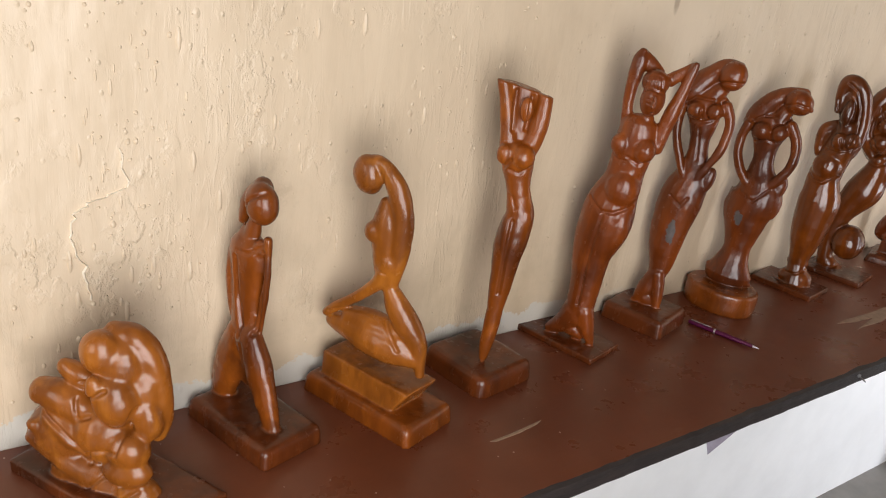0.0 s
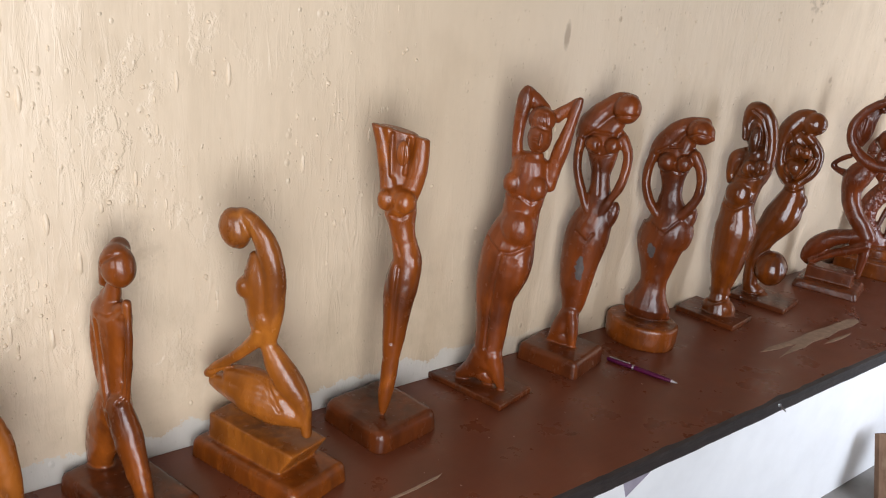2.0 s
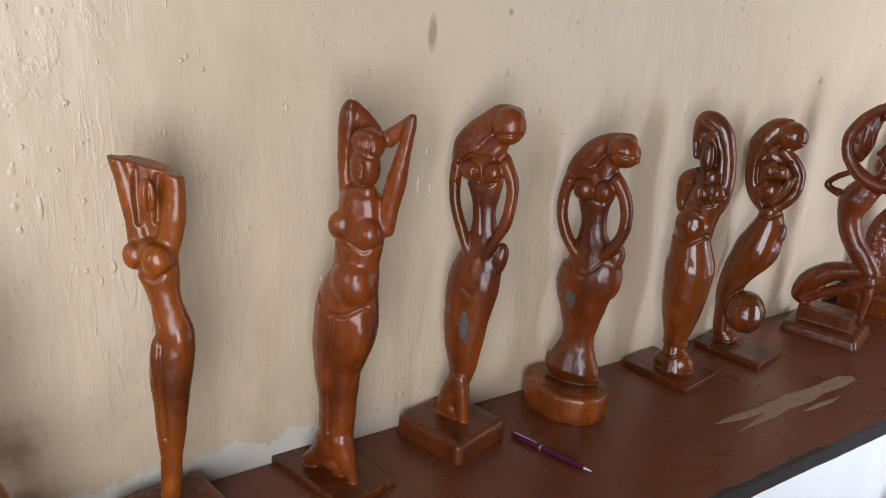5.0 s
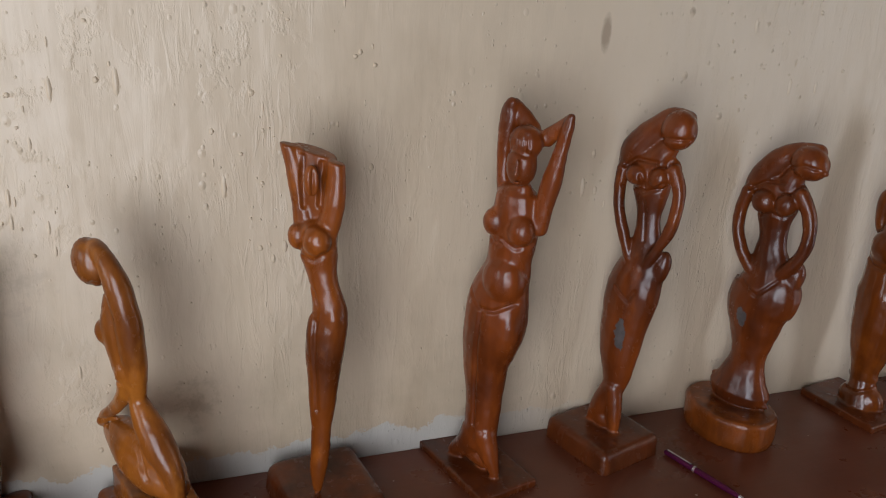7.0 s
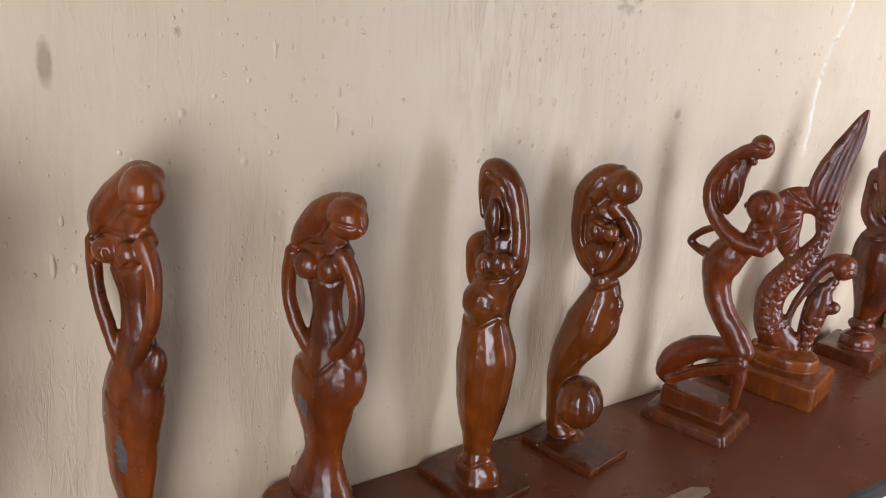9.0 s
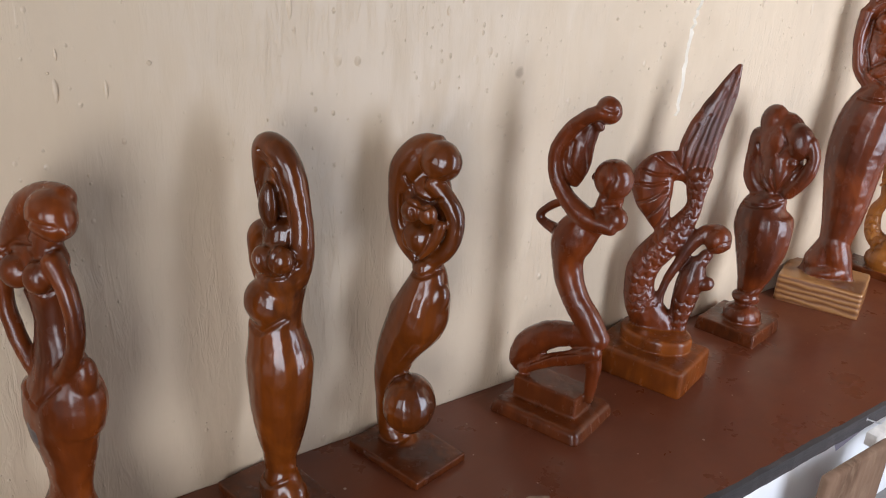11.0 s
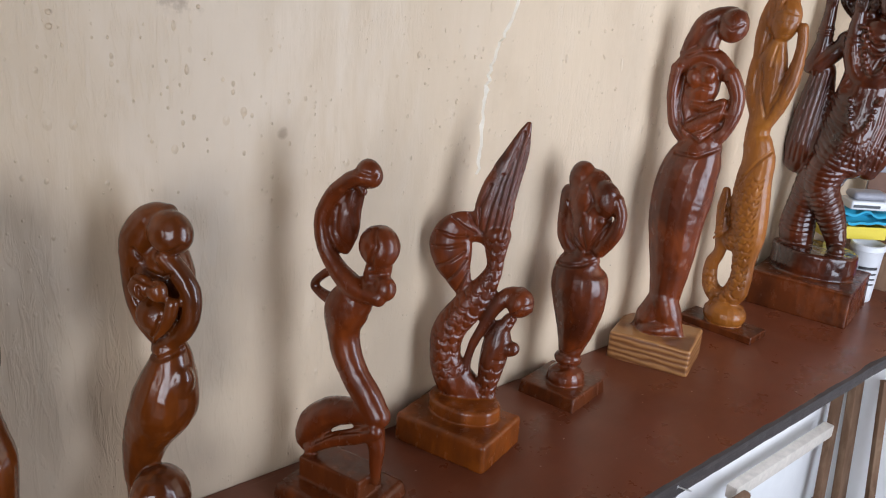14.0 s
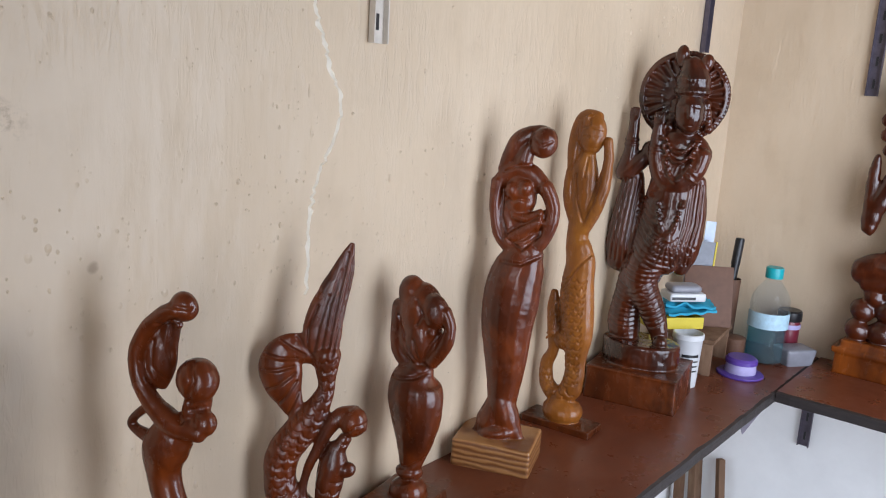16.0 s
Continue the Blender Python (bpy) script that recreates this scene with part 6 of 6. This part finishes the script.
tub = thing("paint_tub", at(3.535, -0.168), "small white plastic paint tub with a black label", "tub")
part("body", lathe([(0.030, 0.0), (0.032, 0.002), (0.037, 0.125), (0.0395, 0.128), (0.0395, 0.14), (0.036, 0.142), (0.034, 0.12), (0.03, 0.01)], 40), WHITE_PLASTIC, tub)
for k2, zz in enumerate((0.045, 0.058, 0.071, 0.084)):
    bm = bmesh.new()
    r2, h2 = 0.0345 + 0.0004 * k2, 0.004 + 0.003 * (k2 == 3)
    for a0 in range(8):
        q0, q1 = radians(185 + a0 * 9), radians(185 + (a0 + 1) * 9)
        bm.faces.new([bm.verts.new((r2 * 1.02 * math.cos(q), r2 * 1.02 * math.sin(q), zz + dz)) for q, dz in ((q0, 0), (q1, 0), (q1, h2), (q0, h2))])
    part("print_bar", bm, BLACK, tub, "black printed bar")

tray = thing("wooden_stand", at(3.735, -0.115, turn=8), "old brown wooden stand holding odds and ends", "stand")
part("top", boxed(-0.10, 0.10, -0.07, 0.07, 0.088, 0.10, 0.003), PLANK, tray)
for sx in (-0.092, 0.092):
    part("side", boxed(sx - 0.008, sx + 0.008, -0.065, 0.065, 0.0, 0.088, 0.002), PLANK, tray)
part("back", boxed(-0.083, 0.083, 0.05, 0.062, 0.0, 0.088, 0.002), CARD, tray)

box1 = thing("yellow_box", at(3.56, -0.10, SHELF_Z + 0.142, -38), "open bright yellow cardboard box on the tub", "box")
part("bottom", boxed(-0.075, 0.075, -0.045, 0.045, 0.0, 0.003), YELLOW, box1)
for y0, y1 in ((-0.045, -0.042), (0.042, 0.045)):
    part("side", boxed(-0.075, 0.075, y0, y1, 0.003, 0.03), YELLOW, box1)
for x0 in (-0.075, 0.072):
    part("end", boxed(x0, x0 + 0.003, -0.042, 0.042, 0.003, 0.03), YELLOW, box1)


def rag(name, m, w, d, seed, mat, label):
    bm = bmesh.new()
    n = 14
    grid = [[bm.verts.new(((i / n - 0.5) * w, (j / n - 0.5) * d, 0.006 + 0.014 * noise.noise((i * 0.28, j * 0.28, seed)) + 0.002 * (i + j) / n)) for j in range(n + 1)] for i in range(n + 1)]
    for i in range(n):
        for j in range(n):
            bm.faces.new((grid[i][j], grid[i + 1][j], grid[i + 1][j + 1], grid[i][j + 1]))
    r = bmesh.ops.extrude_face_region(bm, geom=bm.faces[:])
    for v in r["geom"]:
        if isinstance(v, bmesh.types.BMVert):
            v.co.z -= 0.006
    return tagged(finish(name, bm, mat, loc=m), label, "cloth")


rag("folded_cloth", at(3.60, -0.115, SHELF_Z + 0.178, -30), 0.15, 0.10, 1.0, BLUE, "folded bright blue cloth on the yellow box")
rag("folded_cloth", at(3.615, -0.12, SHELF_Z + 0.192, -52), 0.13, 0.09, 4.0, BLUE, "second bright blue cloth folded on top")
gadget = thing("tape_dispenser", at(3.575, -0.125, SHELF_Z + 0.212, -40), "white plastic dispenser lying on the blue cloth", "dispenser")
part("body", boxed(-0.05, 0.05, -0.03, 0.03, 0.0, 0.022, 0.006, 3), WHITE_PLASTIC, gadget)
part("cover", boxed(-0.045, 0.04, -0.026, 0.026, 0.022, 0.042, 0.012, 3), FROST, gadget, "cloudy plastic cover")
# No hole is cut: a thin black slip paints the dark inside it.
part("opening", boxed(-0.045, 0.02, -0.031, -0.0302, 0.006, 0.013), BLACK, gadget)

board = tagged(finish("hardboard_sheet", boxed(-0.068, 0.068, -0.003, 0.003, 0.0, 0.17, 0.001), CARD, loc=at(3.765, -0.125, SHELF_Z + 0.100, -52) @ pose(0, 0, 0, -12)), "brown hardboard sheet leaning on the stand", "sheet")
pad = thing("grey_notebook", at(3.765, -0.085, SHELF_Z + 0.10, -48) @ pose(0, 0, 0, -6, 4), "grey notebook with a yellow edge standing upright", "notebook")
part("cover", boxed(-0.045, 0.03, -0.004, 0.004, 0.0, 0.235, 0.001), GREY, pad)
part("spine", boxed(0.0305, 0.036, -0.005, 0.005, 0.0, 0.237, 0.002), YELLOW, pad, "yellow edge")
tagged(finish("steel_ruler", boxed(-0.015, 0.015, -0.0008, 0.0008, 0.0, 0.285), RULER, loc=at(3.82, -0.075, SHELF_Z + 0.10, -48) @ pose(0, 0, 0, -4, 3)), "upright steel ruler behind the notebook", "ruler")
cup = tagged(finish("pen_cup", lathe([(0.021, 0.0), (0.022, 0.003), (0.025, 0.215), (0.023, 0.215), (0.02, 0.006)], 28), CARD, loc=at(3.925, -0.125)), "tall brown pen cup", "cup")
mark = thing("marker_pen", at(3.922, -0.12, SHELF_Z + 0.095) @ pose(0, 0, 0, 2, 4), "thick black marker standing in the pen cup", "marker")
part("barrel", lathe([(0.011, 0.0), (0.0115, 0.16)], 20), BLACK, mark)
part("cap", lathe([(0.013, 0.16), (0.013, 0.235), (0.011, 0.24)], 20), BLACK, mark)
tagged(finish("pencil", lathe([(0.0035, 0.0), (0.0035, 0.22), (0.001, 0.235)], 8), PALE, loc=at(3.931, -0.132, SHELF_Z + 0.03) @ pose(0, 0, 0, -4, 6)), "pale wooden pencil in the pen cup", "pencil")

bottle = thing("water_bottle", at(3.905, -0.248), "large clear plastic water bottle with a teal cap, part full", "bottle")
prof = [(0.040, 0.0), (0.052, 0.006), (0.054, 0.02)]
for i in range(7):
    prof += [(0.0545, 0.03 + i * 0.018), (0.0515, 0.039 + i * 0.018)]
prof += [(0.0545, 0.16), (0.052, 0.185), (0.040, 0.212), (0.024, 0.232), (0.020, 0.238), (0.020, 0.252)]
body = part("body", lathe(prof, 44), PET, bottle)
part("water", lathe([(0.038, 0.003), (0.049, 0.008), (0.049, 0.098), (0.0485, 0.1)], 36), WATER, bottle, "blue tinted water")
part("cap", lathe([(0.0235, 0.245), (0.0240, 0.247), (0.0240, 0.272), (0.0225, 0.275)], 36), TEAL, bottle, "teal screw cap")
bm = bmesh.new()
for i in range(24):
    q0, q1 = radians(120 + i * 8), radians(120 + (i + 1) * 8)
    bm.faces.new([bm.verts.new((0.0556 * math.cos(q), 0.0556 * math.sin(q), z)) for q, z in ((q0, 0.105), (q1, 0.105), (q1, 0.15), (q0, 0.15))])
part("label", bm, LABEL, bottle, "pale paper label")

lid = thing("purple_lid_pot", at(3.735, -0.245), "shallow purple plastic pot with a wide brim", "pot")
part("brim", lathe([(0.060, 0.0), (0.062, 0.003), (0.060, 0.006), (0.042, 0.008)], 40), PURPLE, lid)
part("wall", lathe([(0.040, 0.008), (0.041, 0.01), (0.039, 0.034), (0.037, 0.034)], 40), LILAC, lid, "lilac side")
part("top", lathe([(0.042, 0.034), (0.042, 0.044), (0.036, 0.050), (0.012, 0.051)], 40), PURPLE, lid)

jar = thing("spice_jar", at(4.015, -0.275), "maroon plastic jar with a dark lid", "jar")
part("body", lathe([(0.028, 0.0), (0.031, 0.004), (0.032, 0.10), (0.029, 0.108)], 36), MAROON, jar)
part("lid", lathe([(0.034, 0.108), (0.035, 0.11), (0.034, 0.134), (0.030, 0.138)], 36), BLACK, jar)
part("band", lathe([(0.0335, 0.085), (0.0338, 0.088), (0.0335, 0.098)], 36), LILAC, jar)
tray2 = thing("plastic_tray", at(3.955, -0.318, turn=-35), "small cloudy grey plastic tray", "tray")
bm = bmesh.new()
slab(bm, -4.2, 4.2, -3.2, 3.2, 0, 4.8, 0.8, -0.18)
part("body", bm, FROST, tray2)
tin = tagged(finish("brown_tin", lathe([(0.03, 0.0), (0.031, 0.002), (0.031, 0.05), (0.032, 0.051), (0.032, 0.06), (0.028, 0.062)], 32), CARD, loc=at(3.865, -0.175)), "low round brown tin", "tin")


# ---- things under the shelf ----
def leaning(name, a, b, w, t, mat, label, category):
    """A board or stick from its foot a to its head b."""
    a, b = Vector(a), Vector(b)
    bm = boxed(-w / 2, w / 2, -t / 2, t / 2, 0, (b - a).length, min(w, t) * 0.12)
    m = Matrix.Translation(a) @ (b - a).to_track_quat("Z", "Y").to_matrix().to_4x4()
    return tagged(finish(name, bm, mat, loc=m), label, category, "timber under the shelf")


leaning("wooden_batten", (3.95, -0.06, 0.0), (3.955, -0.02, 0.70), 0.035, 0.02, PLANK, "narrow brown batten leaning in the corner", "batten")
leaning("wooden_plank", (4.03, -0.09, 0.0), (4.035, -0.025, 0.78), 0.05, 0.025, PLANK, "weathered plank leaning in the corner", "plank")
leaning("broom_stick", (3.99, -0.20, 0.0), (4.045, -0.125, 0.50), 0.022, 0.022, PLANK, "short brown stick leaning on the side wall", "stick")
crate = thing("propped_crate_end", at(3.19, -0.10, 0.0), "worn wooden panel with a rounded corner propped under the shelf", "panel")
part("panel", boxed(-0.15, 0.15, -0.012, 0.012, 0.0, 0.385, 0.010, 3), PLANK, crate)
part("rail", boxed(0.152, 0.7, 0.03, 0.06, 0.33, 0.37, 0.004), PALE, crate, "pale rail")
part("foot", boxed(-0.15, 0.15, 0.012, 0.03, 0.0, 0.04, 0.004), PLANK, crate)
leaning("wooden_plank", (2.80, -0.17, 0.0), (2.84, -0.09, 0.24), 0.14, 0.022, PLANK, "short dark plank leaning under the shelf", "plank")
